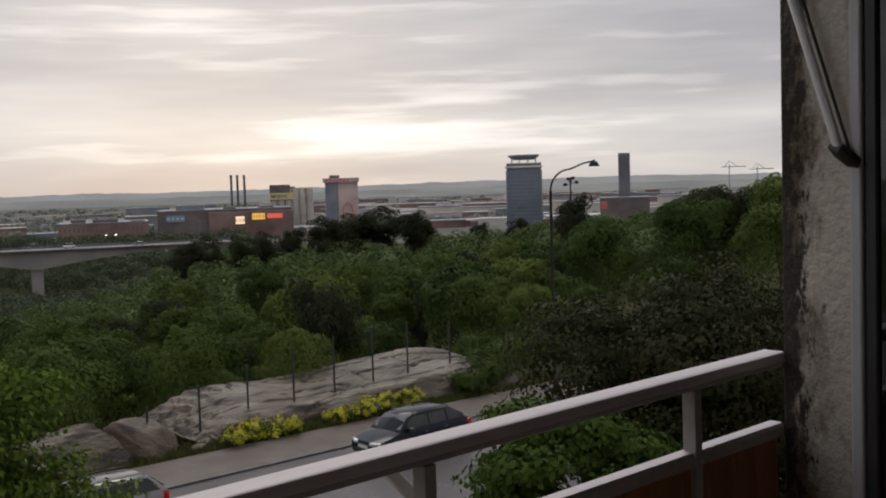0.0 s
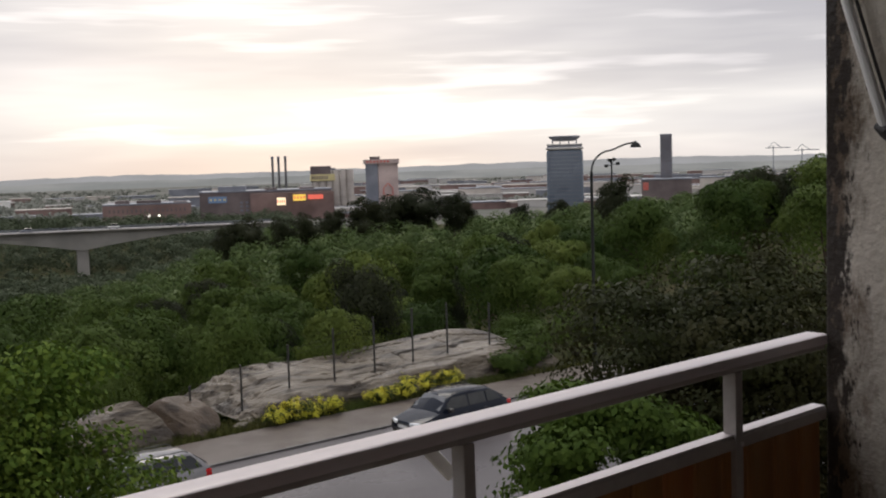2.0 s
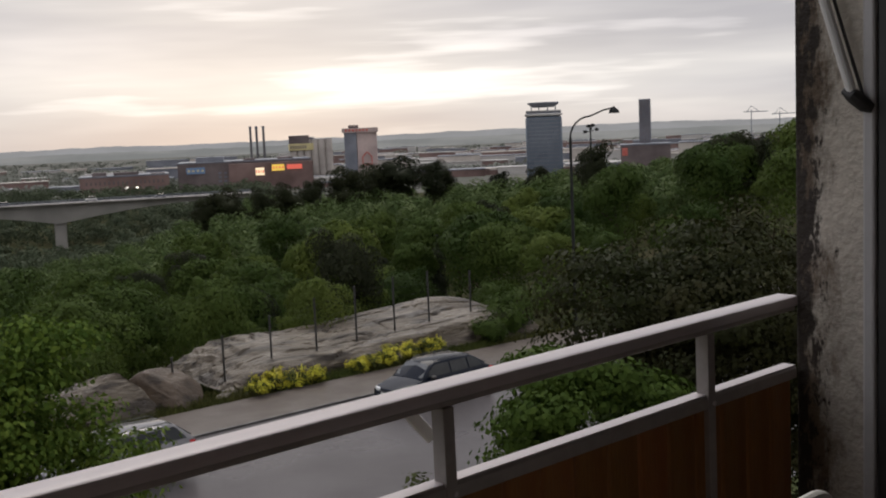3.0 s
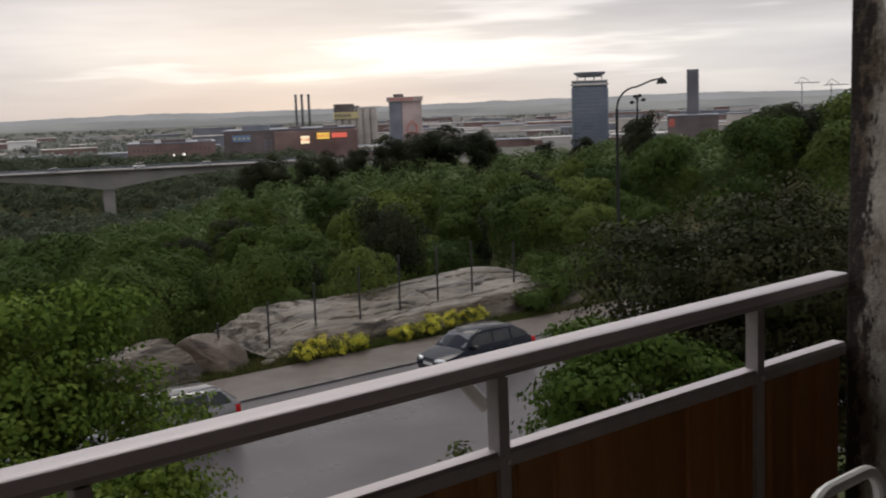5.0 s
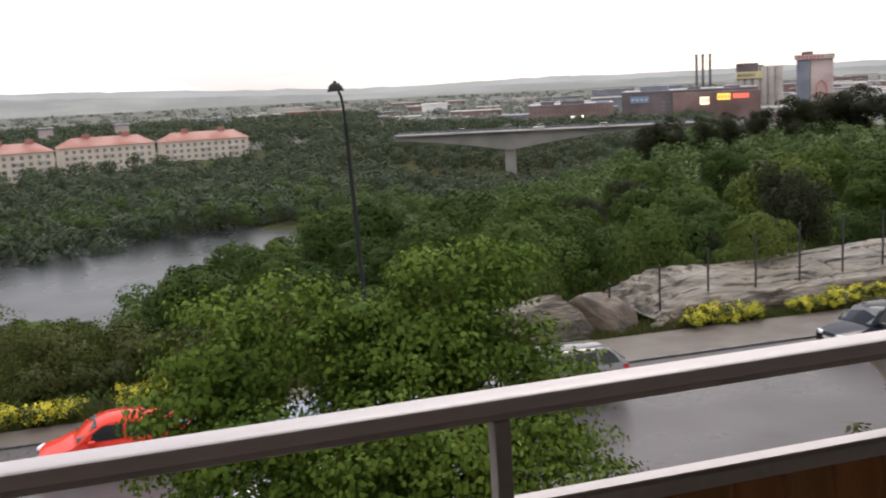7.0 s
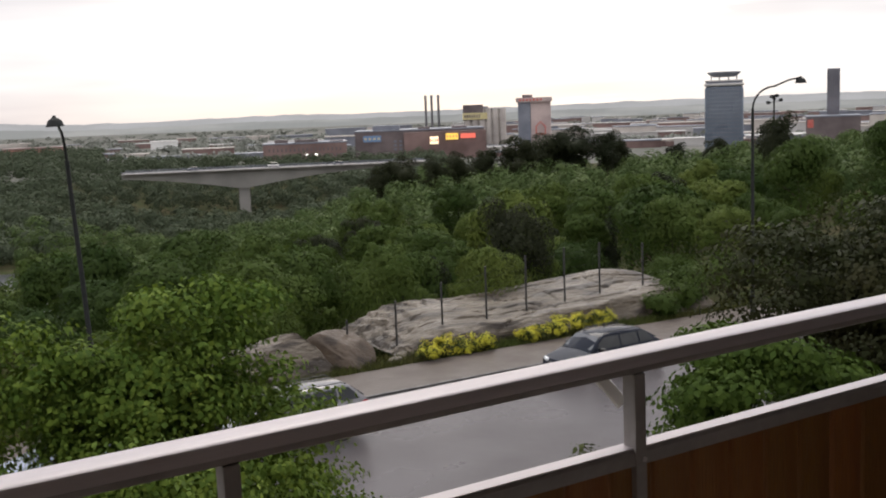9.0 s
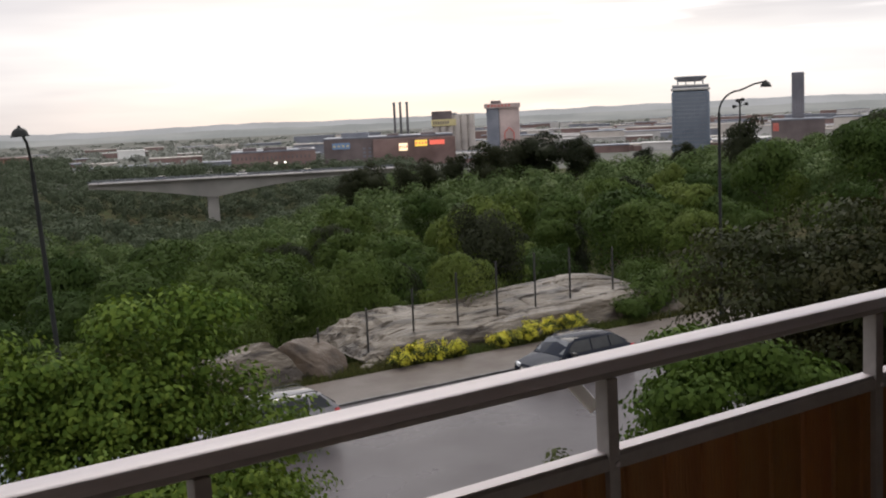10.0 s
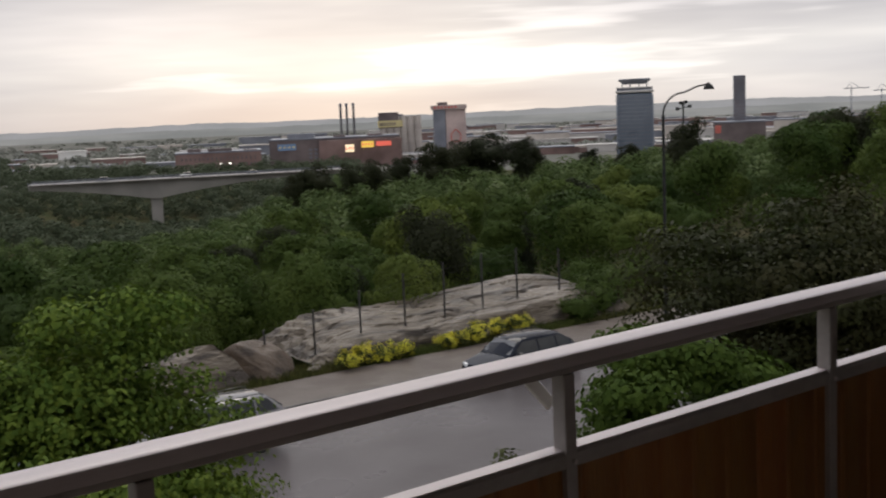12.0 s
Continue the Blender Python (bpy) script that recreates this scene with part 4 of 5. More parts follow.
def build_bridge():
    r = 430.0
    p = bearing(20.95, r)
    b = thing("road_bridge", pose(p.x, p.y, 0, 0, 0, -20.95 - 1.5), "long pale concrete road bridge on a broad pier", "bridge")
    z = up(-2.70, r)
    L0, L1 = -47.0, 75.0
    n = 48
    top, bottom = [], []
    for k in range(n + 1):
        x = L0 + (L1 - L0) * k / n
        d = min(1.0, abs(x) / 55.0)
        depth = 1.5 + 6.0 * (1 - d) ** 1.7
        top.append((x, z - 0.4))
        bottom.append((x, z - 0.4 - depth))
    bm = bmesh.new()
    rows = []
    for y in (1.6, 10.4):
        rows.append(([bm.verts.new((x, y, zz)) for x, zz in top], [bm.verts.new((x, y, zz)) for x, zz in bottom]))
    for (t0, b0), (t1, b1) in (rows,):
        for k in range(n):
            bm.faces.new((t0[k], t0[k + 1], b0[k + 1], b0[k]))
            bm.faces.new((t1[k], b1[k], b1[k + 1], t1[k + 1]))
            bm.faces.new((b0[k], b0[k + 1], b1[k + 1], b1[k]))
            bm.faces.new((t0[k], t1[k], t1[k + 1], t0[k + 1]))
        for k in (0, n):
            bm.faces.new((t0[k], b0[k], b1[k], t1[k]))
    part("girder", bm, M_BRIDGE, b, "haunched concrete girder")
    part("deck", box(L0, L1, -0.6, 12.6, z - 0.398, z, 0.1), M_BRIDGE, b)
    part("pier", box(-2.2, 2.2, 2.4, 9.6, -34, z - 6.5, 0.3), M_BRIDGE, b, "broad concrete pier")
    for y in (-0.5, 12.4):
        part("parapet", box(L0, L1, y - 0.08, y + 0.08, z + 0.55, z + 0.85), M_SLATE, b)
        first = None
        for k in range(40):
            x = L0 + 1 + k * 3.05
            if first is None:
                first = part("parapet_post", box(-0.08, 0.08, -0.08, 0.08, 0, 0.55), M_SLATE, b, m=pose(x, y, z))
            else:
                o = new("parapet_post", first.data)
                o.parent, o.matrix_basis = b, pose(x, y, z)
    for x, yy, mat, lab in ((12.0, 3.0, M_WHITE, "white van on the bridge"), (-20.0, 8.5, M_SLATE, "grey car on the bridge"), (38.0, 3.2, M_SLATE, "grey car on the bridge")):
        q = b.matrix_basis @ pose(x, yy, z + 0.05)
        v = tagged(new("bridge_car"), lab, "car", "cars on the bridge")
        v.matrix_basis = q
        tall = 2.0 if mat is M_WHITE else 1.45
        part("body", box(-2.2, 2.2, -0.85, 0.85, 0.3, tall * 0.58, 0.15, 2), mat, v)
        part("cabin", box(-1.2, 1.7, -0.75, 0.75, tall * 0.585, tall, 0.2, 2), M_GLASS, v)
        for wx in (-1.35, 1.35):
            for wy in (-0.86, 0.86):
                part("wheel", tube([(wx, wy - 0.1, 0.33), (wx, wy + 0.1, 0.33)], 0.33, 12), M_BLACK, v)
    part("carriageway", box(L0, L1, 0.2, 11.8, z + 0.004, z + 0.05), M_ASPHALT, b)


build_bridge()


def build_houses():
    """Three long pale blocks of flats with red hipped roofs on the far bank."""
    for az0, az1, el, r, turn in ((-6.35, -2.7, -1.98, 480, 24), (-2.55, 2.3, -1.86, 500, 24), (2.45, 7.1, -1.86, 530, 24)):
        w = across(az0, az1, r) * 0.98
        base = -24.0
        h = up(el - 0.42, r) - base
        p = bearing((az0 + az1) / 2, r)
        t = thing("apartment_house", pose(p.x, p.y, base, 0, 0, -(az0 + az1) / 2 + turn * 0.4), "cream rendered apartment house with a red tiled roof", "house", "apartment houses on the far bank")
        d = 13.0
        part("wall", box(-w / 2, w / 2, 0, d, -4, h), M_CREAM, t)
        e, rise = 0.7, 4.0
        bm = bmesh.new()
        low = [bm.verts.new(v) for v in ((-w / 2 - e, -e, h), (w / 2 + e, -e, h), (w / 2 + e, d + e, h), (-w / 2 - e, d + e, h))]
        ridge = [bm.verts.new(v) for v in ((-w / 2 + 6, d / 2, h + rise), (w / 2 - 6, d / 2, h + rise))]
        for f in ((low[0], low[1], ridge[1], ridge[0]), (low[2], low[3], ridge[0], ridge[1]), (low[1], low[2], ridge[1]), (low[3], low[0], ridge[0]), low[::-1]):
            bm.faces.new(f)
        roof = part("roof", bm, M_ROOF, t)
        for x in (-w * 0.2, w * 0.22):
            part("chimney", box(x - 1.6, x + 1.6, d / 2 - 1.0, d / 2 + 1.0, h + rise - 1.0, h + rise + 1.6), M_ROOF, roof)
        bays = max(8, int(w / 3.4))
        window_rows(t, w * 0.95, -0.02, h - 14.5, h - 0.6, 5, bays, M_HOUSE_PANE, share=0.42)
        for k in range(3):
            x = -w * 0.35 + k * w * 0.34
            for i in range(4):
                part("balcony", box(x - 1.5, x + 1.5, -1.3, -0.05, h - 13 + i * 2.9, h - 12 + i * 2.9), M_PALE, t)


build_houses()


def build_far_town():
    """Sheds and halls strewn over the plain, and the wooded hills that close the view."""
    rng = random.Random(4)
    halls = [(a, r) for a in range(8, 60, 2) for r in (1000, 1300, 1700)] + [(a, r) for a in range(34, 60) for r in (820, 1100, 1450, 2000)]
    mats = (M_BRICK_FAR, M_PALE, M_SILO, M_SLATE, M_BRICK_FAR)
    for a, r in halls:
        az = a + rng.uniform(-0.9, 0.9)
        d = r * rng.uniform(0.93, 1.1)
        w, h = rng.uniform(20, 70), rng.uniform(5, 13)
        if r == 820:
            h *= 0.45
        if az < 26:
            h *= 0.45
        t = thing("distant_hall", far_place(az, d, -26), "low industrial hall on the plain beyond the water", "hall", "halls on the plain")
        part("wall", box(-w / 2, w / 2, 0, 25, -2, h), rng.choice(mats), t)
        part("roof", box(-w / 2 - 0.5, w / 2 + 0.5, -0.5, 25.5, h, h + 0.8), rng.choice((M_SILO, M_SLATE, M_PALE, M_SLATE)), t)
    t = thing("red_hall", far_place(10.6, 950, -26), "long low red brick hall behind the trees", "hall")
    part("wall", box(-24, 24, 0, 30, -2, 15), M_ROOF, t)
    part("roof", box(-24.5, 24.5, -0.5, 30.5, 15, 16), M_BRICK_FAR, t)
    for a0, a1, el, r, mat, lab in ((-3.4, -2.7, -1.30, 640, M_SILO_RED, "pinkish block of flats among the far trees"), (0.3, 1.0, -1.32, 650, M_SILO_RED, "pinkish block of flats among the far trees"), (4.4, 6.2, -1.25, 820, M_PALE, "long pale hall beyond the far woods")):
        building("distant_block", a0, a1, el, r, 14, mat, lab)
    t = thing("white_hall", far_place(17.0, 1350, -26), "bright white hall roof on the plain", "hall")
    part("wall", box(-16, 16, 0, 24, -2, 9), M_WHITE, t)
    part("roof", box(-17, 17, -1, 25, 9, 10), M_WHITE, t)
    for az, h in ((57.2, 49), (58.6, 45)):
        k = thing("tower_crane", far_place(az, 1500, -26), "thin tower crane far off in the haze", "crane", "tower cranes")
        part("mast", box(-0.55, 0.55, -0.55, 0.55, 0, h), M_SLATE, k)
        part("jib", box(-10, 22, -0.5, 0.5, h - 3.4, h - 2.4), M_SLATE, k)
        part("apex", tube([(-6, 0, h - 2.4), (0, 0, h + 5), (10, 0, h - 2.4)], 0.4, 5), M_SLATE, k)
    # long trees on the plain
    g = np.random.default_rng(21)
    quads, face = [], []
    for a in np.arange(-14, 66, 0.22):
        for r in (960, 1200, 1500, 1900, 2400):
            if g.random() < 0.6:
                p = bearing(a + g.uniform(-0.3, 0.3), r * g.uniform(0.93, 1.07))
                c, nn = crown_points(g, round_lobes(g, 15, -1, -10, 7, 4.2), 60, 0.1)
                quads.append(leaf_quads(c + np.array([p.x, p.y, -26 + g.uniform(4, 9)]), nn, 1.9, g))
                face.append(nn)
    tagged(quads_mesh("plain_trees", np.concatenate(quads), M_PLAIN_WOOD, facing=np.concatenate(face)), "scattered trees on the plain, haze put into their leaf colour", "wood", kind="stuff")
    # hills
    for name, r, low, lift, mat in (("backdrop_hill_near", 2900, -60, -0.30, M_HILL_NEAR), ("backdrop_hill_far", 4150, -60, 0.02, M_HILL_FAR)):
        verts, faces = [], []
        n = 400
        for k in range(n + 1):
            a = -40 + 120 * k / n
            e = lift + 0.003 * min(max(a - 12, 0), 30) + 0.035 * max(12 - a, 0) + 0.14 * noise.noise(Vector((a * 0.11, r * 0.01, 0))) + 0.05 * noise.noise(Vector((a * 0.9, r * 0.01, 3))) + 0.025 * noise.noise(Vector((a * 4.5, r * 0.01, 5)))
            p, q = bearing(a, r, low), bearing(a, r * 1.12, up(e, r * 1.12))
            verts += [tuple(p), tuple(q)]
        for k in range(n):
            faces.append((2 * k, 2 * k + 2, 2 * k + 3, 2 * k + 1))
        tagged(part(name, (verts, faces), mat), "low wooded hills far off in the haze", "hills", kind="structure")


# The hills' haze is put in as a pale self-glow.
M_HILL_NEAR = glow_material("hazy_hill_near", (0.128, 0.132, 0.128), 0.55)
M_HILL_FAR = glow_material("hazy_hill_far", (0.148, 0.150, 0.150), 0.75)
def mottle(m, other, scale):
    """Woods and clearings on the far hills: two tones."""
    n, l = m.node_tree.nodes, m.node_tree.links
    b = n["Principled BSDF"]
    co, mp, t, r, x = n.new("ShaderNodeTexCoord"), n.new("ShaderNodeMapping"), n.new("ShaderNodeTexNoise"), n.new("ShaderNodeMapRange"), n.new("ShaderNodeMix")
    mp.inputs["Scale"].default_value = (scale, scale, scale * 7)
    l.new(co.outputs["Object"], mp.inputs[0])
    l.new(mp.outputs[0], t.inputs[0])
    t.inputs["Scale"].default_value, t.inputs["Detail"].default_value = 1.0, 5.0
    r.inputs["From Min"].default_value, r.inputs["From Max"].default_value = 0.42, 0.62
    l.new(t.outputs["Fac"], r.inputs[0])
    x.data_type = "RGBA"
    l.new(r.outputs[0], x.inputs[0])
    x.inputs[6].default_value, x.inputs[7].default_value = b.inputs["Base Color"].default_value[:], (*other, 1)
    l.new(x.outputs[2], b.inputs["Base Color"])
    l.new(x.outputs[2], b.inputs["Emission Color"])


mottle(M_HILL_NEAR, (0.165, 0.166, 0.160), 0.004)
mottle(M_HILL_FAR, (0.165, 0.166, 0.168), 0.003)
build_far_town()


# ---- rocks ----
def rock_mesh(seed, length, depth, crest, nx=150, ny=70, front=0.11, strata=0.5):
    """A glacier-worn outcrop: a steep stained front, then a smooth back sloping up to its crest. Local x along it, y away."""
    verts, faces = [], []
    off = seed * 7.3
    share, tall = [c[0] for c in crest], [c[1] for c in crest]
    for j in range(ny + 1):
        v = (j / ny) ** 1.25
        for i in range(nx + 1):
            u = i / nx
            x = (u - 0.5) * length
            bend = 0.05 * noise.noise(Vector((x * 0.45, off, 1.0))) + 0.02 * noise.noise(Vector((x * 1.7, off, 6.0)))
            w = v + bend
            rise = 0.74 * smooth(w / front) + 0.26 * smooth((w - 0.08) / 0.62)
            rise *= smooth((1.0 - v) / 0.25)
            h = float(np.interp(u + 0.015 * noise.noise(Vector((v * 6, off, 2.0))), share, tall))
            y = v * depth
            z = h * rise
            z += 0.16 * rise * noise.noise(Vector((x * 0.3 + off, y * 0.6, off)))
            # long cracks that run with the slab
            c = abs(noise.noise(Vector((x * 0.16 + off, y * 0.75 - x * 0.06, 3.0))))
            z -= 0.26 * rise * max(0.0, 1 - c / 0.04)
            c = abs(noise.noise(Vector((x * 0.5, y * 0.35 + off, 8.0))))
            z -= 0.10 * rise * max(0.0, 1 - c / 0.03)
            # strata break up the low end
            k = strata * (1 - smooth((u - 0.16) / 0.30)) + 0.06
            s = 0.30 + 0.06 * noise.noise(Vector((x * 0.3, y * 0.3, off)))
            q = (z + 0.10 * x + 0.30 * noise.noise(Vector((x * 0.5, y * 0.6, off + 4)))) / s
            z += k * s * (math.floor(q) + smooth((q - math.floor(q)) / 0.35) - q + 0.5) * rise
            z += 0.02 * rise * noise.noise(Vector((x * 1.6, y * 3.0, off)))
            y -= 0.25 * noise.noise(Vector((x * 0.8, z * 2.5, off + 9))) * (1 - smooth(v / 0.3))
            verts.append((x, y, z - 0.12))
    n = nx + 1
    for j in range(ny):
        for i in range(nx):
            a = j * n + i
            faces.append((a, a + 1, a + 1 + n, a + n))
    return verts, faces


def boulder_mesh(seed, rx, ry, rz, cuts=11, rough=0.04, sub=5):
    """A blunt block: a ball cut by random planes, the cut edges worn."""
    rng = random.Random(seed)
    planes = []
    for _ in range(cuts):
        n = Vector((rng.gauss(0, 1), rng.gauss(0, 1), rng.gauss(0.25, 0.8))).normalized()
        planes.append((n, rng.uniform(0.36, 0.74)))
    bm = bmesh.new()
    bmesh.ops.create_icosphere(bm, subdivisions=sub, radius=1.0)
    for v in bm.verts:
        p = v.co.copy()
        for n, k in planes:
            over = p.dot(n) - k
            if over > 0:
                p -= n * over * 0.98
        p *= 1 + 1.4 * rough * noise.noise(p * 2.1 + Vector((seed, 0, 0))) - 0.05 * max(0.0, 1 - abs(noise.noise(p * 1.3 + Vector((0, 0, seed)))) / 0.06) + 0.4 * rough * noise.noise(p * 6.0 + Vector((0, seed, 0)))
        v.co = Vector((p.x * rx, p.y * ry, p.z * rz))
    return bm


def build_rocks():
    t = thing("rock_outcrop", pose(27.6, 34.5, STREET, 0, 0, -3), "long smooth grey granite outcrop, wet and cracked, beside the footpath", "rock")
    crest = ((0.0, 0.05), (0.03, 0.45), (0.08, 0.85), (0.14, 1.15), (0.30, 1.18), (0.5, 1.30), (0.66, 1.52), (0.78, 1.66), (0.88, 1.55), (0.95, 1.15), (1.0, 0.2))
    part("rock_back", rock_mesh(1, 17.4, 7.6, crest), M_ROCK, t, smooth=True)
    # blocks that have split off the low end
    for k, (x, y, z, rx, ry, rz, turn) in enumerate(((-7.6, 0.7, 0.1, 0.8, 0.6, 0.45, 20), (-6.6, 0.35, 0.15, 1.0, 0.55, 0.5, -8), (-5.3, 0.3, 0.2, 1.2, 0.5, 0.55, 6), (4.6, 0.35, 0.3, 0.9, 0.5, 0.6, -10))):
        part("slab", boulder_mesh(31 + k, rx, ry, rz, 14, 0.07, sub=4), M_ROCK_DARK, t, smooth=True, m=pose(x, y, z, 0, -6, turn))

    def block(m, label, mat, seed, rx, ry, rz):
        ob = part("boulder", boulder_mesh(seed, rx, ry, rz), mat, smooth=True)
        ob.matrix_basis = m
        tagged(ob, label, "boulder")

    block(pose(14.0, 35.4, STREET + 0.15, 4, 4, 10), "pale grey split boulder beside the footpath", M_ROCK, 52, 3.0, 1.8, 1.6)
    block(pose(12.4, 35.2, STREET + 0.15, 0, 8, -8), "low pale grey boulder running under the maple", M_ROCK, 55, 2.1, 1.3, 1.2)
    block(pose(16.8, 35.5, STREET + 0.1, 0, 14, -14), "rust-brown boulder leaning on the pale one", M_ROCK_BROWN, 57, 2.0, 1.5, 1.35)
    block(pose(18.35, 34.7, STREET + 0.02, 0, 0, 20), "small grey stone at the edge of the verge", M_ROCK, 61, 0.5, 0.4, 0.32)
    block(pose(-7.6, 35.2, STREET + 0.2, 0, 4, 4), "grey boulder under the shrubs", M_ROCK, 63, 2.6, 1.3, 0.9)
    block(pose(-10.2, 35.6, STREET + 0.2, 0, -4, 14), "low grey boulder under the shrubs", M_ROCK, 66, 1.9, 1.2, 0.7)


build_rocks()


def build_fence():
    f = thing("wire_fence", pose(0, 0, 0), "thin dark wire fence along the top of the rocks", "fence")
    pts = [bearing(a, r * 1.167, EYE.z + (z - EYE.z) * 1.167) for a, r, z in ((28.7, 36.6, 0.4), (31.25, 37.5, 0.85), (33.7, 38.6, 1.2), (35.9, 39.7, 1.4), (38.0, 41.0, 1.5), (39.9, 42.3, 1.5), (26.0, 35.6, 0.0), (42.2, 43.5, 1.3))]
    pts.sort(key=lambda p: p.x)
    for p in pts:
        part("post", tube([(0, 0, -0.9), (0, 0, 1.7)], 0.045, 8), M_BLACK, f, m=pose(p.x, p.y, p.z, 0, 0, 0))
    for h in (0.35, 0.75, 1.15, 1.4):
        part("wire", tube([p + Vector((0, 0, h)) for p in pts], 0.004, 4), M_POLE, f)


build_fence()


# ---- shrubs, blossom, verge ----
def shrub(name, at, r, h, leaves, size, mat, label, seed, blossom=0, category="shrub", group=""):
    rng = np.random.default_rng(seed)
    t = thing(name, pose(*at), label, category, group)
    bm = bmesh.new()
    for k in range(5):
        a = 1.26 * k + rng.uniform(-0.3, 0.3)
        add_tube(bm, [(0, 0, -0.15), (math.cos(a) * r * 0.35, math.sin(a) * r * 0.35, h * 0.45), (math.cos(a) * r * 0.6, math.sin(a) * r * 0.6, h * 0.8)], [0.03, 0.02, 0.008], 5)
    part("stem", bm, M_BARK, t)
    ls = round_lobes(rng, r, h, 0.05 * h, 11, min(r, h) * 0.34)
    c, nn = crown_points(rng, ls, leaves // 8, 0.25)
    k = rng.integers(len(c), size=leaves)
    p = c[k] + rng.normal(scale=0.06 * min(r, h) + 0.03, size=(leaves, 3))
    quads_mesh("leaves", leaf_quads(p, nn[k], size, rng), mat, t, facing=nn[k])
    if blossom:
        c, nn = crown_points(rng, ls, max(12, blossom // 40), 0.0)
        keep = c[:, 2] > h * 0.25
        c, nn = c[keep], nn[keep]
        k = rng.integers(len(c), size=blossom)
        p = c[k] + nn[k] * 0.03 + rng.normal(scale=0.075, size=(blossom, 3))
        o = quads_mesh("blossom", leaf_quads(p, nn[k], 0.032, rng), M_YELLOW, t)
        tagged(o, "clusters of yellow blossom")
    return t


def plant_verge():
    rng = random.Random(12)
    spots = [(16.5, 28.95, 0.55, 0.75), (17.3, 29.0, 0.62, 0.85), (18.1, 28.95, 0.6, 0.8), (18.9, 28.95, 0.55, 0.72), (20.8, 28.95, 0.42, 0.6), (21.5, 28.95, 0.6, 0.8), (22.3, 29.0, 0.65, 0.95),
             (23.1, 29.0, 0.6, 0.9), (23.9, 29.1, 0.55, 0.85), (24.6, 29.2, 0.5, 0.8), (-4.6, 27.75, 0.6, 0.75), (-3.7, 27.65, 0.7, 0.8), (-2.9, 27.75, 0.6, 0.75), (-1.2, 28.1, 0.7, 0.9), (-0.4, 28.3, 0.7, 1.0), (8.4, 29.2, 0.5, 0.8)]
    for k, (x, y, r, h) in enumerate(spots):
        shrub("flowering_shrub", (EYE.x + (x - EYE.x) * 1.167 + rng.uniform(-0.1, 0.1), EYE.y + (y - EYE.y) * 1.167, STREET), r, h, 700, 0.05, M_GRASS, "low shrub covered in yellow blossom beside the footpath", 100 + k, blossom=1300, group="yellow flowering shrubs")
    for k, (x, y, r, h) in enumerate(((27.6, 29.2, 1.2, 1.1), (29.0, 30.0, 1.5, 1.6), (30.2, 30.4, 1.8, 2.4), (32.5, 30.2, 1.9, 2.6), (12.0, 33.6, 1.9, 2.0), (14.5, 33.9, 1.8, 1.8), (16.8, 33.9, 1.9, 2.0), (19.0, 34.6, 2.0, 2.2), (21.4, 34.9, 2.1, 2.4), (23.8, 35.2, 2.1, 2.4), (26.4, 35.0, 2.2, 2.6), (29.0, 34.0, 2.2, 2.8), (9.6, 33.4, 1.9, 2.0))):
        shrub("green_shrub", (EYE.x + (x - EYE.x) * 1.167, EYE.y + (y - EYE.y) * 1.167, min(STREET, height(EYE.x + (x - EYE.x) * 1.167, EYE.y + (y - EYE.y) * 1.167))), r, h, 3600, 0.062, M_LEAF_MID, "leafy green shrub at the end of the rocks", 140 + k, group="shrubs by the rocks")
    for k, (x, y, r, h) in enumerate(((-8.0, 29.6, 1.4, 1.9), (-5.9, 29.8, 1.5, 2.3), (-4.0, 29.6, 1.3, 2.0), (-2.2, 30.0, 1.4, 2.5), (0.6, 30.0, 1.4, 2.4), (-8.5, 31.5, 2.2, 3.2), (-5.6, 31.6, 2.3, 3.6), (-3.2, 31.2, 2.2, 3.5), (-0.8, 31.6, 2.2, 3.6), (1.2, 31.6, 2.0, 3.3), (-11.5, 31, 2.4, 3.0), (3.6, 31.8, 2.1, 3.2), (6.2, 31.8, 2.0, 2.9), (8.2, 31.6, 1.8, 2.3))):
        shrub("thicket_shrub", (EYE.x + (x - EYE.x) * 1.167, EYE.y + (y - EYE.y) * 1.167, STREET), r * rng.uniform(0.8, 1.1), h * rng.uniform(0.45, 0.95), 4600, 0.055, M_SHRUB, "tall loose olive-green shrub behind the footpath", 160 + k, group="thicket")
    shrub("hedge_shrub", (11.95, 14.6, STREET), 0.9, 3.2, 1600, 0.06, M_SHRUB, "small grey-green shrub at the near edge of the street", 180)
    g = np.random.default_rng(5)
    n = 26000
    x = g.uniform(-18, 40, n)
    y = np.interp(x, (1.0, 6.0, 12.0, 20.0, 34.0, 40.0), (32.15, 33.3, 33.9, 33.87, 33.4, 33.2)) + 0.03 + np.abs(g.normal(0, 0.8, n))
    z = np.full(n, STREET)
    a = g.uniform(0, 6.283, n)
    d = np.stack([np.cos(a), np.sin(a), np.zeros(n)], 1)
    hgt = g.uniform(0.08, 0.32, n)[:, None]
    b = np.stack([x, y, z], 1)
    tip = b + np.array([0, 0, 1.0]) * hgt + d * hgt * 0.4
    w = 0.022
    blades = np.stack([b - d[:, [1, 0, 2]] * w, b + d[:, [1, 0, 2]] * w, tip + d * 0.004, tip - d * 0.004], 1)
    tagged(quads_mesh("verge_grass", blades, M_GRASS), "rough grass and weeds between footpath and rocks", "grass", kind="stuff")


plant_verge()


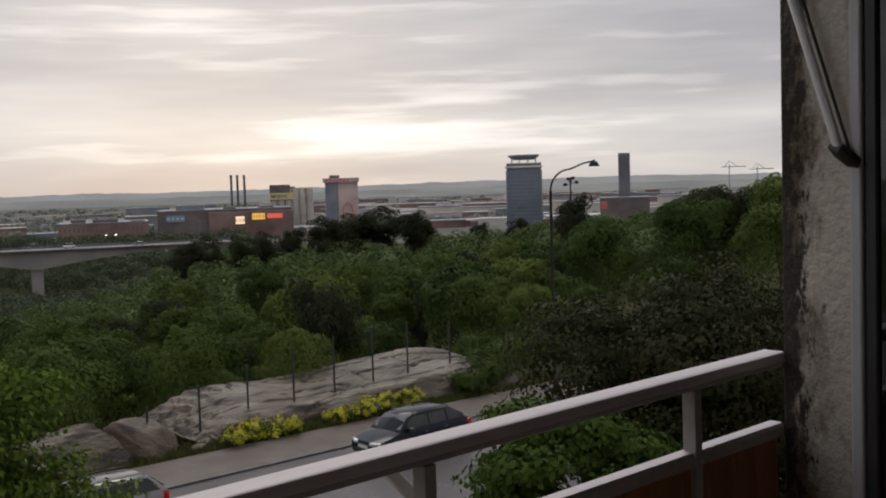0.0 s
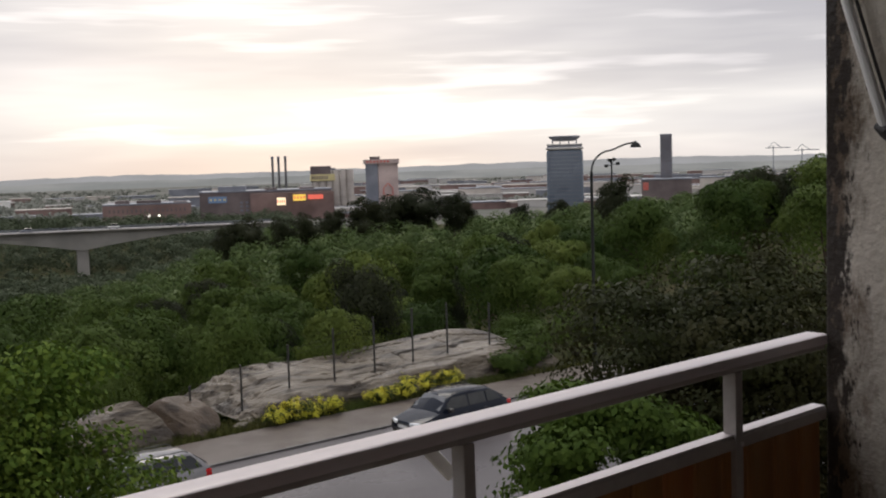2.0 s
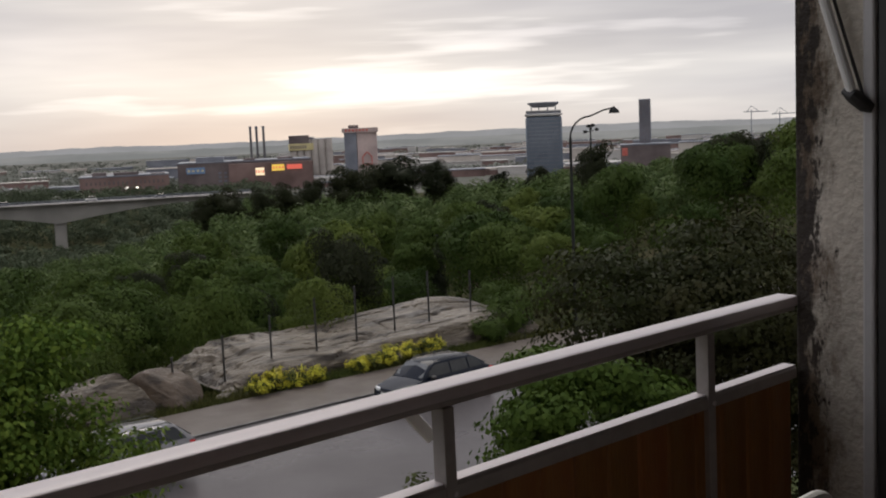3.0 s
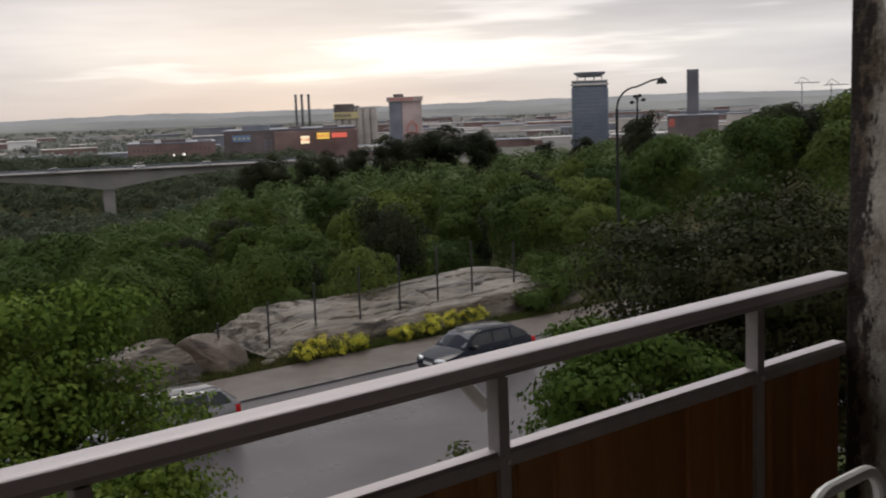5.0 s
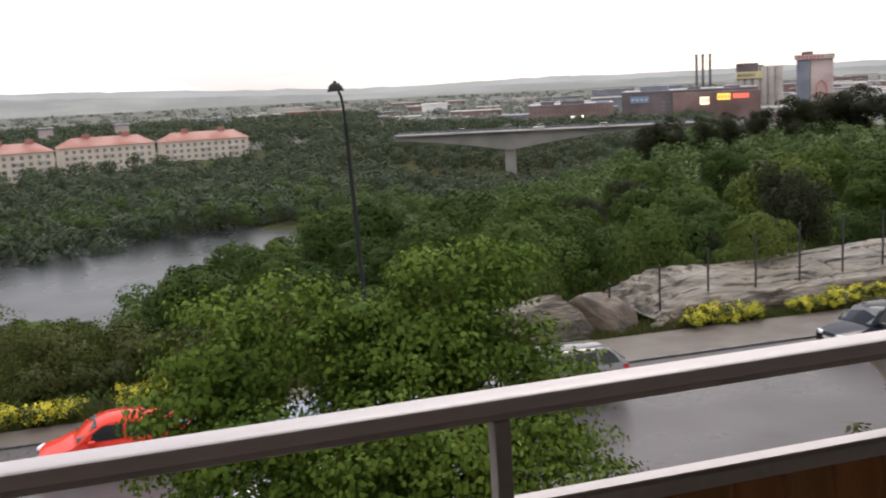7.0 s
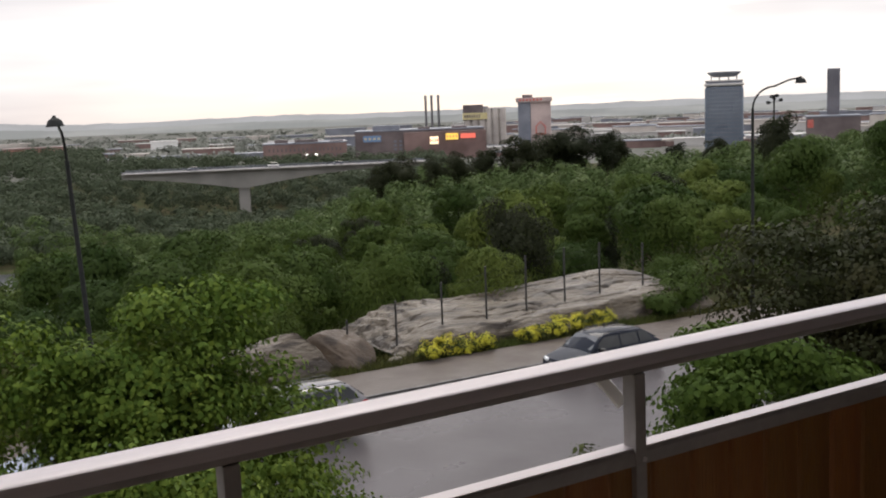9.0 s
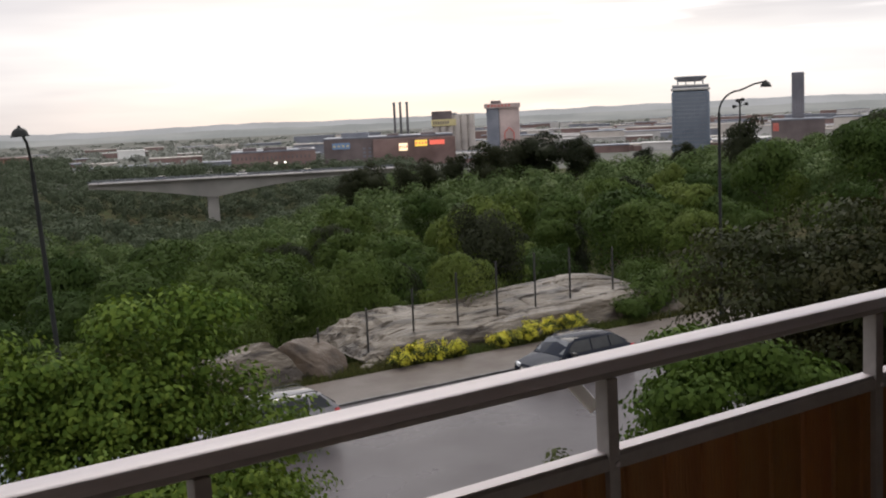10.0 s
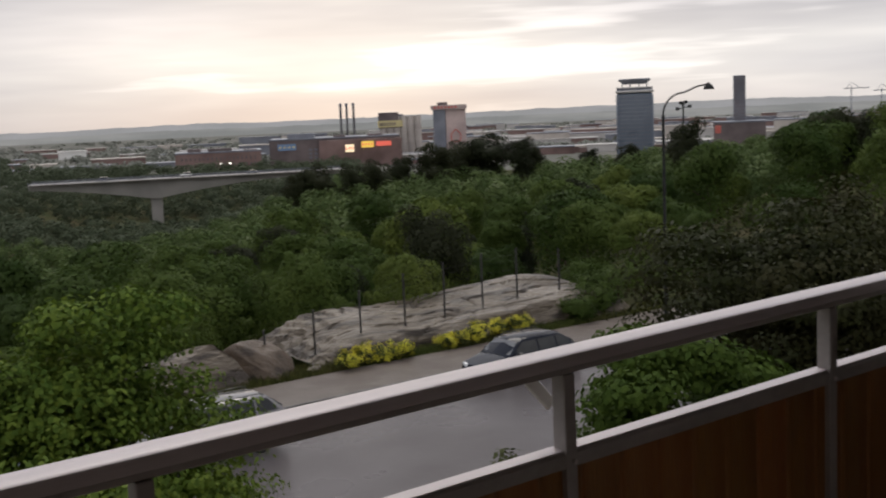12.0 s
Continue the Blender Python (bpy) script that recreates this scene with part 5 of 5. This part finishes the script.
# ---- street lamps ----
def street_lamp(at, top, reach, turn, label, lean=0.0):
    t = thing("street_lamp", pose(*at, 0, lean, 0) @ pose(0, 0, 0, 0, 0, turn), label, "street lamp", "street lamps")
    bend = [(0, 0, top - 1.3)]
    for k in range(1, 7):
        a = radians(15 * k)
        bend.append((0.9 * (1 - math.cos(a)) * reach / 2.0, 0, top - 1.3 + 0.95 * math.sin(a)))
    bend += [(reach * 0.75, 0, top - 0.10), (reach, 0, top)]
    part("pole", tube([(0, 0, -0.2), (0, 0, 1.1), (0, 0, 1.15), (0, 0, top - 1.3)], [0.11, 0.105, 0.08, 0.065], 12), M_POLE, t, smooth=True)
    part("arm", tube(bend, 0.042, 10), M_POLE, t, "curved steel arm", smooth=True)
    bm = bmesh.new()
    prof = [(0.035, 0.06), (0.06, 0.0), (0.13, -0.03), (0.20, -0.10), (0.235, -0.20), (0.255, -0.235), (0.255, -0.25), (0.22, -0.25)]
    rings = [[bm.verts.new((reach + r * math.cos(a), r * math.sin(a), top + z)) for a in [2 * math.pi * i / 20 for i in range(20)]] for r, z in prof]
    for a, b in zip(rings, rings[1:]):
        for i in range(20):
            bm.faces.new((a[i], a[(i + 1) % 20], b[(i + 1) % 20], b[i]))
    bm.faces.new(rings[0])
    head = part("lamp_head", bm, M_POLE, t, "dark domed lamp head", smooth=True)
    bm = bmesh.new()
    bmesh.ops.create_circle(bm, cap_ends=True, radius=0.218, segments=20, matrix=Matrix.Translation((reach, 0, top - 0.238)))
    part("diffuser", bm, M_FRAME, head, "unlit grey diffuser")
    return t


street_lamp((34.91, 31.26, STREET), 10.67, 2.25, -22, "dark steel street lamp with a curved arm")
street_lamp((6.27, 31.44, STREET), 10.05, 1.8, 252, "slightly leaning dark steel street lamp with its arm over the street", lean=-2.6)


def flood_mast():
    r = 150
    p = bearing(48.95, r)
    t = thing("flood_light_mast", pose(p.x, p.y, 0, 0, 0, -49), "thin mast with small flood lights above the trees", "mast")
    z = up(0.0, r)
    part("pole", tube([(0, 0, -4), (0, 0, z + 0.4)], [0.16, 0.1], 8), M_POLE, t)
    for x, dz in ((-0.75, -0.6), (-0.3, 0.2), (0.35, 0.3), (0.85, -0.3)):
        part("flood_light", box(x - 0.26, x + 0.26, -0.3, 0.2, z + dz - 0.2, z + dz + 0.22, 0.06), M_POLE, t)
        part("bracket", tube([(0, 0, z - 0.5), (x, 0, z + dz)], 0.05, 6), M_POLE, t)


flood_mast()

# ---- cars ----
M_TYRE = material("tyre_rubber", (0.018, 0.017, 0.017), 0.8, 0, None, 5, 60, 0.2)
M_RIM = material("alloy_rim", (0.42, 0.42, 0.43), 0.35, 0.8, None, 6, 50, amount=0.2)
M_TAIL = material("red_tail_lens", (0.50, 0.012, 0.015), 0.15, 0, (0.40, 0.01, 0.012), 4, 30, amount=0.1)
M_HEAD = material("clear_headlamp", (0.82, 0.83, 0.84), 0.08, 0.3, (0.5, 0.52, 0.54), 6, 30, amount=0.2)
M_PLATE = material("plate_white", (0.62, 0.62, 0.60), 0.5)
M_CAR_GLASS = material("car_glass", (0.025, 0.028, 0.03), 0.05, 0, None, 2, 8, amount=0.1, spec=0.3)
# Paler than the other car glass: reflected sky is put into its colour.
M_SCREEN = material("skylit_windscreen_glass", (0.10, 0.105, 0.11), 0.05, 0.1, None, 2, 8, amount=0.1, spec=1.0)


def paint(name, colour, metal=0.3):
    return material(name, colour, 0.12, metal, tuple(c * 0.9 for c in colour), 1.2, 90, amount=0.12, spec=0.14)


def loft(sections, closed_ends=True):
    bm = bmesh.new()
    rings = [[bm.verts.new(p) for p in s] for s in sections]
    n = len(rings[0])
    for a, b in zip(rings, rings[1:]):
        for k in range(n):
            bm.faces.new((a[k], a[(k + 1) % n], b[(k + 1) % n], b[k]))
    if closed_ends:
        bm.faces.new(rings[0][::-1])
        bm.faces.new(rings[-1])
    return bm


def car(name, at, heading, mat, label, L=4.6, W=1.76, H=1.45, ground=0.2, belt=0.92, nose=0.68, cowl=1.05, roof0=1.75, roof1=3.75, tail=4.45, rails=True, tall_tail=True, roof_mat=None, group="parked cars"):
    """A car whose nose points along local -x. cowl: foot of the windscreen; roof0, roof1: the roof; tail: foot of the rear window."""
    t = thing(name, pose(at[0], at[1], STREET, 0, 0, heading), label, "car", group)
    w = W / 2
    deck = belt + 0.02 if tall_tail else belt - 0.02

    def lower(x, top, k, z0=ground):
        """One ring of the lower body: rocker, flank, shoulder, top."""
        y = w * k
        return [(x, -y * 0.86, z0), (x, -y * 0.97, z0 + 0.12), (x, -y, (z0 + top) * 0.52), (x, -y * 0.985, top - 0.10), (x, -y * 0.93, top - 0.02), (x, -y * 0.6, top + 0.012), (x, 0, top + 0.025),
                (x, y * 0.6, top + 0.012), (x, y * 0.93, top - 0.02), (x, y * 0.985, top - 0.10), (x, y, (z0 + top) * 0.52), (x, y * 0.97, z0 + 0.12), (x, y * 0.86, z0)]

    st = [(0.0, nose - 0.14, 0.74, ground + 0.08), (0.06, nose - 0.03, 0.84, ground + 0.02), (0.25, nose + 0.03, 0.94, ground), (0.6, nose + 0.10, 0.99, ground), (cowl, belt - 0.01, 1.0, ground), (roof0, belt, 1.0, ground), (L * 0.6, belt + 0.01, 1.0, ground),
          (tail - 0.35, deck, 0.99, ground), (L - 0.2, deck - 0.02, 0.95, ground), (L - 0.04, deck - 0.10, 0.88, ground + 0.04), (L, deck - 0.22, 0.82, ground + 0.10)]
    body = part("body", loft([lower(*s) for s in st]), mat, t, smooth=True)

    def cabin(x, z, k, z0=belt - 0.03):
        y0, y1 = w * 0.93, w * k
        return [(x, -y0, z0), (x, -(y0 * 0.45 + y1 * 0.55), z0 + (z - z0) * 0.55), (x, -y1, z - 0.045), (x, -y1 * 0.88, z), (x, 0, z + 0.025), (x, y1 * 0.88, z), (x, y1, z - 0.045), (x, (y0 * 0.45 + y1 * 0.55), z0 + (z - z0) * 0.55), (x, y0, z0)]

    rz = H - 0.02
    cs = [(cowl, belt + 0.0, 0.92), (cowl + (roof0 - cowl) * 0.5, belt + (rz - belt) * 0.56, 0.86), (roof0 - 0.06, rz - 0.06, 0.74), (roof0 + 0.15, rz, 0.72), ((roof0 + roof1) / 2, rz + 0.02, 0.72), (roof1 - 0.1, rz - 0.02, 0.71), (roof1 + 0.03, rz - 0.06, 0.71),
          ((roof1 + tail) / 2, belt + (rz - belt) * 0.5, 0.82), (tail, belt + 0.0, 0.90)]
    part("cabin", loft([cabin(*c) for c in cs]), roof_mat or mat, t, smooth=True)

    # windows: panes standing 5 mm off the cabin
    def pane(name, corners, out, parent=t, glass=M_CAR_GLASS):
        bm = bmesh.new()
        o = Vector(out) * 0.008
        a = [bm.verts.new(Vector(c) + o) for c in corners]
        b = [bm.verts.new(Vector(c) - o * 2) for c in corners]
        n = len(a)
        bm.faces.new(a)
        bm.faces.new(b[::-1])
        for k in range(n):
            bm.faces.new((a[k], b[k], b[(k + 1) % n], a[(k + 1) % n]))
        return part(name, bm, glass, parent)

    def side(x, f, s):
        """A point of the cabin's side at height share f."""
        z = belt - 0.03 + (rz - belt + 0.03) * f
        y0, ym, y1 = w * 0.93, w * 0.93 * 0.45 + w * 0.73 * 0.55, w * 0.73
        y = y0 + (ym - y0) * f / 0.55 if f < 0.55 else ym + (y1 - ym) * (f - 0.55) / 0.45
        return (x, s * (y + 0.004), z)

    fl = lambda f: cowl + 0.16 + (roof0 - cowl) * f * 0.98
    rl = lambda f: tail - 0.16 - (tail - roof1) * f * 0.95
    b1, b2 = cowl + (tail - cowl) * 0.43, cowl + (tail - cowl) * 0.70
    for s in (-1, 1):
        for x0, x1, x2, x3 in ((fl(0.12), b1 - 0.04, b1 - 0.04, fl(0.84)), (b1 + 0.04, b2 - 0.04, b2 - 0.06, b1 + 0.04), (b2 + 0.04, rl(0.2), rl(0.84), b2 + 0.02)):
            pane("side_window", [side(x0, 0.14, s), side(x1, 0.14, s), side((x1 + x2) / 2, 0.55, s), side(x2, 0.84, s), side(x3, 0.84, s), side((x0 + x3) / 2, 0.55, s)], (0, s, 0.25))
        part("door_mirror", box(-0.09, 0.09, -0.1, 0.1, -0.07, 0.07, 0.035, 2), M_BLACK if roof_mat is None else mat, t, m=pose(cowl + 0.45, s * (w + 0.09), belt + 0.05, 0, 0, s * 12), smooth=True)
        part("sill_trim", box(0.9, L - 0.9, s * w - 0.012 * s - 0.01, s * w - 0.012 * s + 0.01, ground + 0.20, ground + 0.27, 0.004), M_BLACK, t)
        part("door_handle", box(b1 - 0.28, b1 - 0.10, s * w * 0.985 - 0.015, s * w * 0.985 + 0.015, belt - 0.17, belt - 0.13, 0.008), M_BLACK, t)
        part("door_handle", box(b2 - 0.22, b2 - 0.04, s * w * 0.985 - 0.015, s * w * 0.985 + 0.015, belt - 0.16, belt - 0.12, 0.008), M_BLACK, t)
        part("headlight", box(-0.13, 0.13, -0.22, 0.22, -0.065, 0.075, 0.05, 2), M_HEAD, t, m=pose(0.15, s * w * 0.62, nose - 0.08, 0, 14, -s * 24), smooth=True)
        part("tail_light", box(-0.10, 0.10, -0.09, 0.09, -0.12, 0.12, 0.03, 2), M_TAIL, t, m=pose(L - 0.16, s * w * 0.86, belt - 0.17, 0, 0, s * 8), smooth=True)
        if rails:
            part("roof_rail", tube([(roof0 + 0.1, s * w * 0.66, rz + 0.0), (roof0 + 0.25, s * w * 0.66, rz + 0.06), (roof1 - 0.25, s * w * 0.66, rz + 0.06), (roof1 - 0.08, s * w * 0.66, rz)], 0.016, 8), M_BLACK, t, smooth=True)
    k = 0.10
    pane("windscreen", [(cowl + 0.08, -w * 0.84, belt + 0.06), (cowl + 0.08, w * 0.84, belt + 0.06), (roof0 - 0.14, w * 0.68, rz - 0.075), (roof0 - 0.14, -w * 0.68, rz - 0.075)], (-0.75, 0, 1.1), t, M_SCREEN)
    pane("rear_window", [(tail - 0.05, -w * 0.80, belt + 0.10), (tail - 0.05, w * 0.80, belt + 0.10), (roof1 + 0.06, w * 0.66, rz - 0.09), (roof1 + 0.06, -w * 0.66, rz - 0.09)], (0.9, 0, 0.7))
    part("grille", box(-0.012, 0.03, -w * 0.40, w * 0.40, nose - 0.20, nose - 0.09, 0.01), M_BLACK, t)
    part("bumper_intake", box(-0.012, 0.05, -w * 0.6, w * 0.6, ground + 0.10, ground + 0.20, 0.01), M_BLACK, t)
    part("number_plate", box(-0.02, 0.0, -0.26, 0.26, ground + 0.24, ground + 0.35, 0.004), M_PLATE, t)
    part("number_plate", box(L, L + 0.02, -0.26, 0.26, belt - 0.42, belt - 0.31, 0.004), M_PLATE, t)
    for x in (L * 0.185, L * 0.775):
        for s in (-1, 1):
            a, b = s * (w - 0.23), s * (w + 0.004)
            tyre = part("tyre", tube([(0, a, 0), (0, b - s * 0.02, 0), (0, b, 0)], [0.318, 0.318, 0.295], 26), M_TYRE, t, m=pose(x, 0, 0.318), smooth=True)
            rim = part("rim", tube([(0, b - s * 0.05, 0), (0, b + s * 0.004, 0)], [0.21, 0.20], 24), M_RIM, tyre, smooth=True)
            part("wheel_arch", tube([(0.37 * math.cos(q), s * (w - 0.008), 0.37 * math.sin(q)) for q in [math.pi * i / 12 for i in range(13)]], 0.022, 6), M_BLACK, t, m=pose(x, 0, 0.318))
    return t


P_NAVY = paint("navy_metallic", (0.010, 0.013, 0.021), 0.0)
P_SILVER = paint("silver_metallic", (0.21, 0.205, 0.21), 0.3)
P_RED = paint("red_paint", (0.62, 0.045, 0.028), 0.0)
P_GREY = paint("blue_grey_metallic", (0.30, 0.34, 0.40), 0.5)
P_WHITE = paint("white_paint", (0.62, 0.63, 0.64), 0.0)
car("estate_car", (21.75, 28.7), 1.0, P_NAVY, "dark navy estate car with roof rails parked at the kerb", L=4.72, W=1.78, H=1.47)
car("off_road_car", (8.95, 27.6), 1.5, P_SILVER, "silver off-road estate car with roof rails parked at the kerb", L=4.30, W=1.76, H=1.70, ground=0.28, belt=1.17, nose=0.86, cowl=1.05, roof0=1.65, roof1=3.7, tail=4.22)
car("hatchback", (-3.85, 27.8), 1.5, P_RED, "bright red hatchback parked at the kerb", L=4.15, W=1.72, H=1.43, cowl=0.95, roof0=1.7, roof1=3.2, tail=4.0, rails=False, roof_mat=P_RED)
car("saloon_car", (2.5, 28.0), 1.0, P_GREY, "blue-grey saloon car half hidden behind the maple", L=4.5, W=1.74, H=1.43, cowl=1.1, roof0=1.8, roof1=3.1, tail=3.75, rails=False, tall_tail=False)
car("small_car", (0.6, 21.8), 2.0, P_WHITE, "white car parked under the maple tree", L=4.0, W=1.68, H=1.44, cowl=0.9, roof0=1.6, roof1=3.2, tail=3.85, rails=False)


# ---- on the balcony: a tube chair and an awning arm ----
def build_balcony_things():
    c = thing("garden_chair", pose(0.285, -0.62, FLOOR, 0, 0, 2), "folded white tubular metal garden chair on the balcony", "chair")
    hw, hb = 0.11, 0.928
    back = [(-hw, 0, 0.42), (-hw, 0.10, hb - 0.07)]
    for k in range(7):
        a = radians(180 - 15 * k)
        back.append((-hw + 0.06 + 0.06 * math.cos(a), 0.11, hb - 0.06 + 0.06 * math.sin(a)))
    back += [(-p[0], p[1], p[2]) for p in back[::-1]]
    part("back_frame", tube(back, 0.011, 10), M_WHITE, c, smooth=True)
    for k in range(5):
        z = 0.52 + k * 0.075
        part("back_slat", box(-hw, hw, 0.02 + 0.02 * k, 0.035 + 0.02 * k, z, z + 0.05, 0.004), M_WHITE, c)
    for k in range(6):
        y = -0.40 + k * 0.072
        part("seat_slat", box(-hw, hw, y, y + 0.055, 0.42, 0.436, 0.004), M_WHITE, c)
    for x in (-hw, hw):
        part("leg", tube([(x, -0.40, 0.42), (x, -0.44, 0.0)], 0.011, 10), M_WHITE, c, smooth=True)
        part("leg", tube([(x, 0.0, 0.42), (x, 0.08, 0.0)], 0.011, 10), M_WHITE, c, smooth=True)
    a = thing("awning_arm", pose(0, 0, 0), "folded white awning arm with a dark joint beside the wall", "awning")
    p0, p1 = Vector((1.10, -0.165, 8.455)), Vector((1.095, -0.065, 8.78))
    d = (p1 - p0)
    p2 = p0 + d * 2.6
    part("arm", tube([p0, p2], 0.011, 10), M_WHITE, a, "white arm", smooth=True)
    part("rod", tube([p0 + Vector((0.012, -0.017, 0)), p2 + Vector((0.012, -0.017, 0))], 0.004, 8), M_BLACK, a)
    part("joint", tube([p0 + Vector((0.0, 0.022, 0.012)), p0, p0 + Vector((0.012, -0.022, -0.022)), p0 + Vector((0.02, -0.036, -0.03))], [0.008, 0.017, 0.017, 0.01], 10), M_BLACK, a, "dark plastic joint", smooth=True)


build_balcony_things()
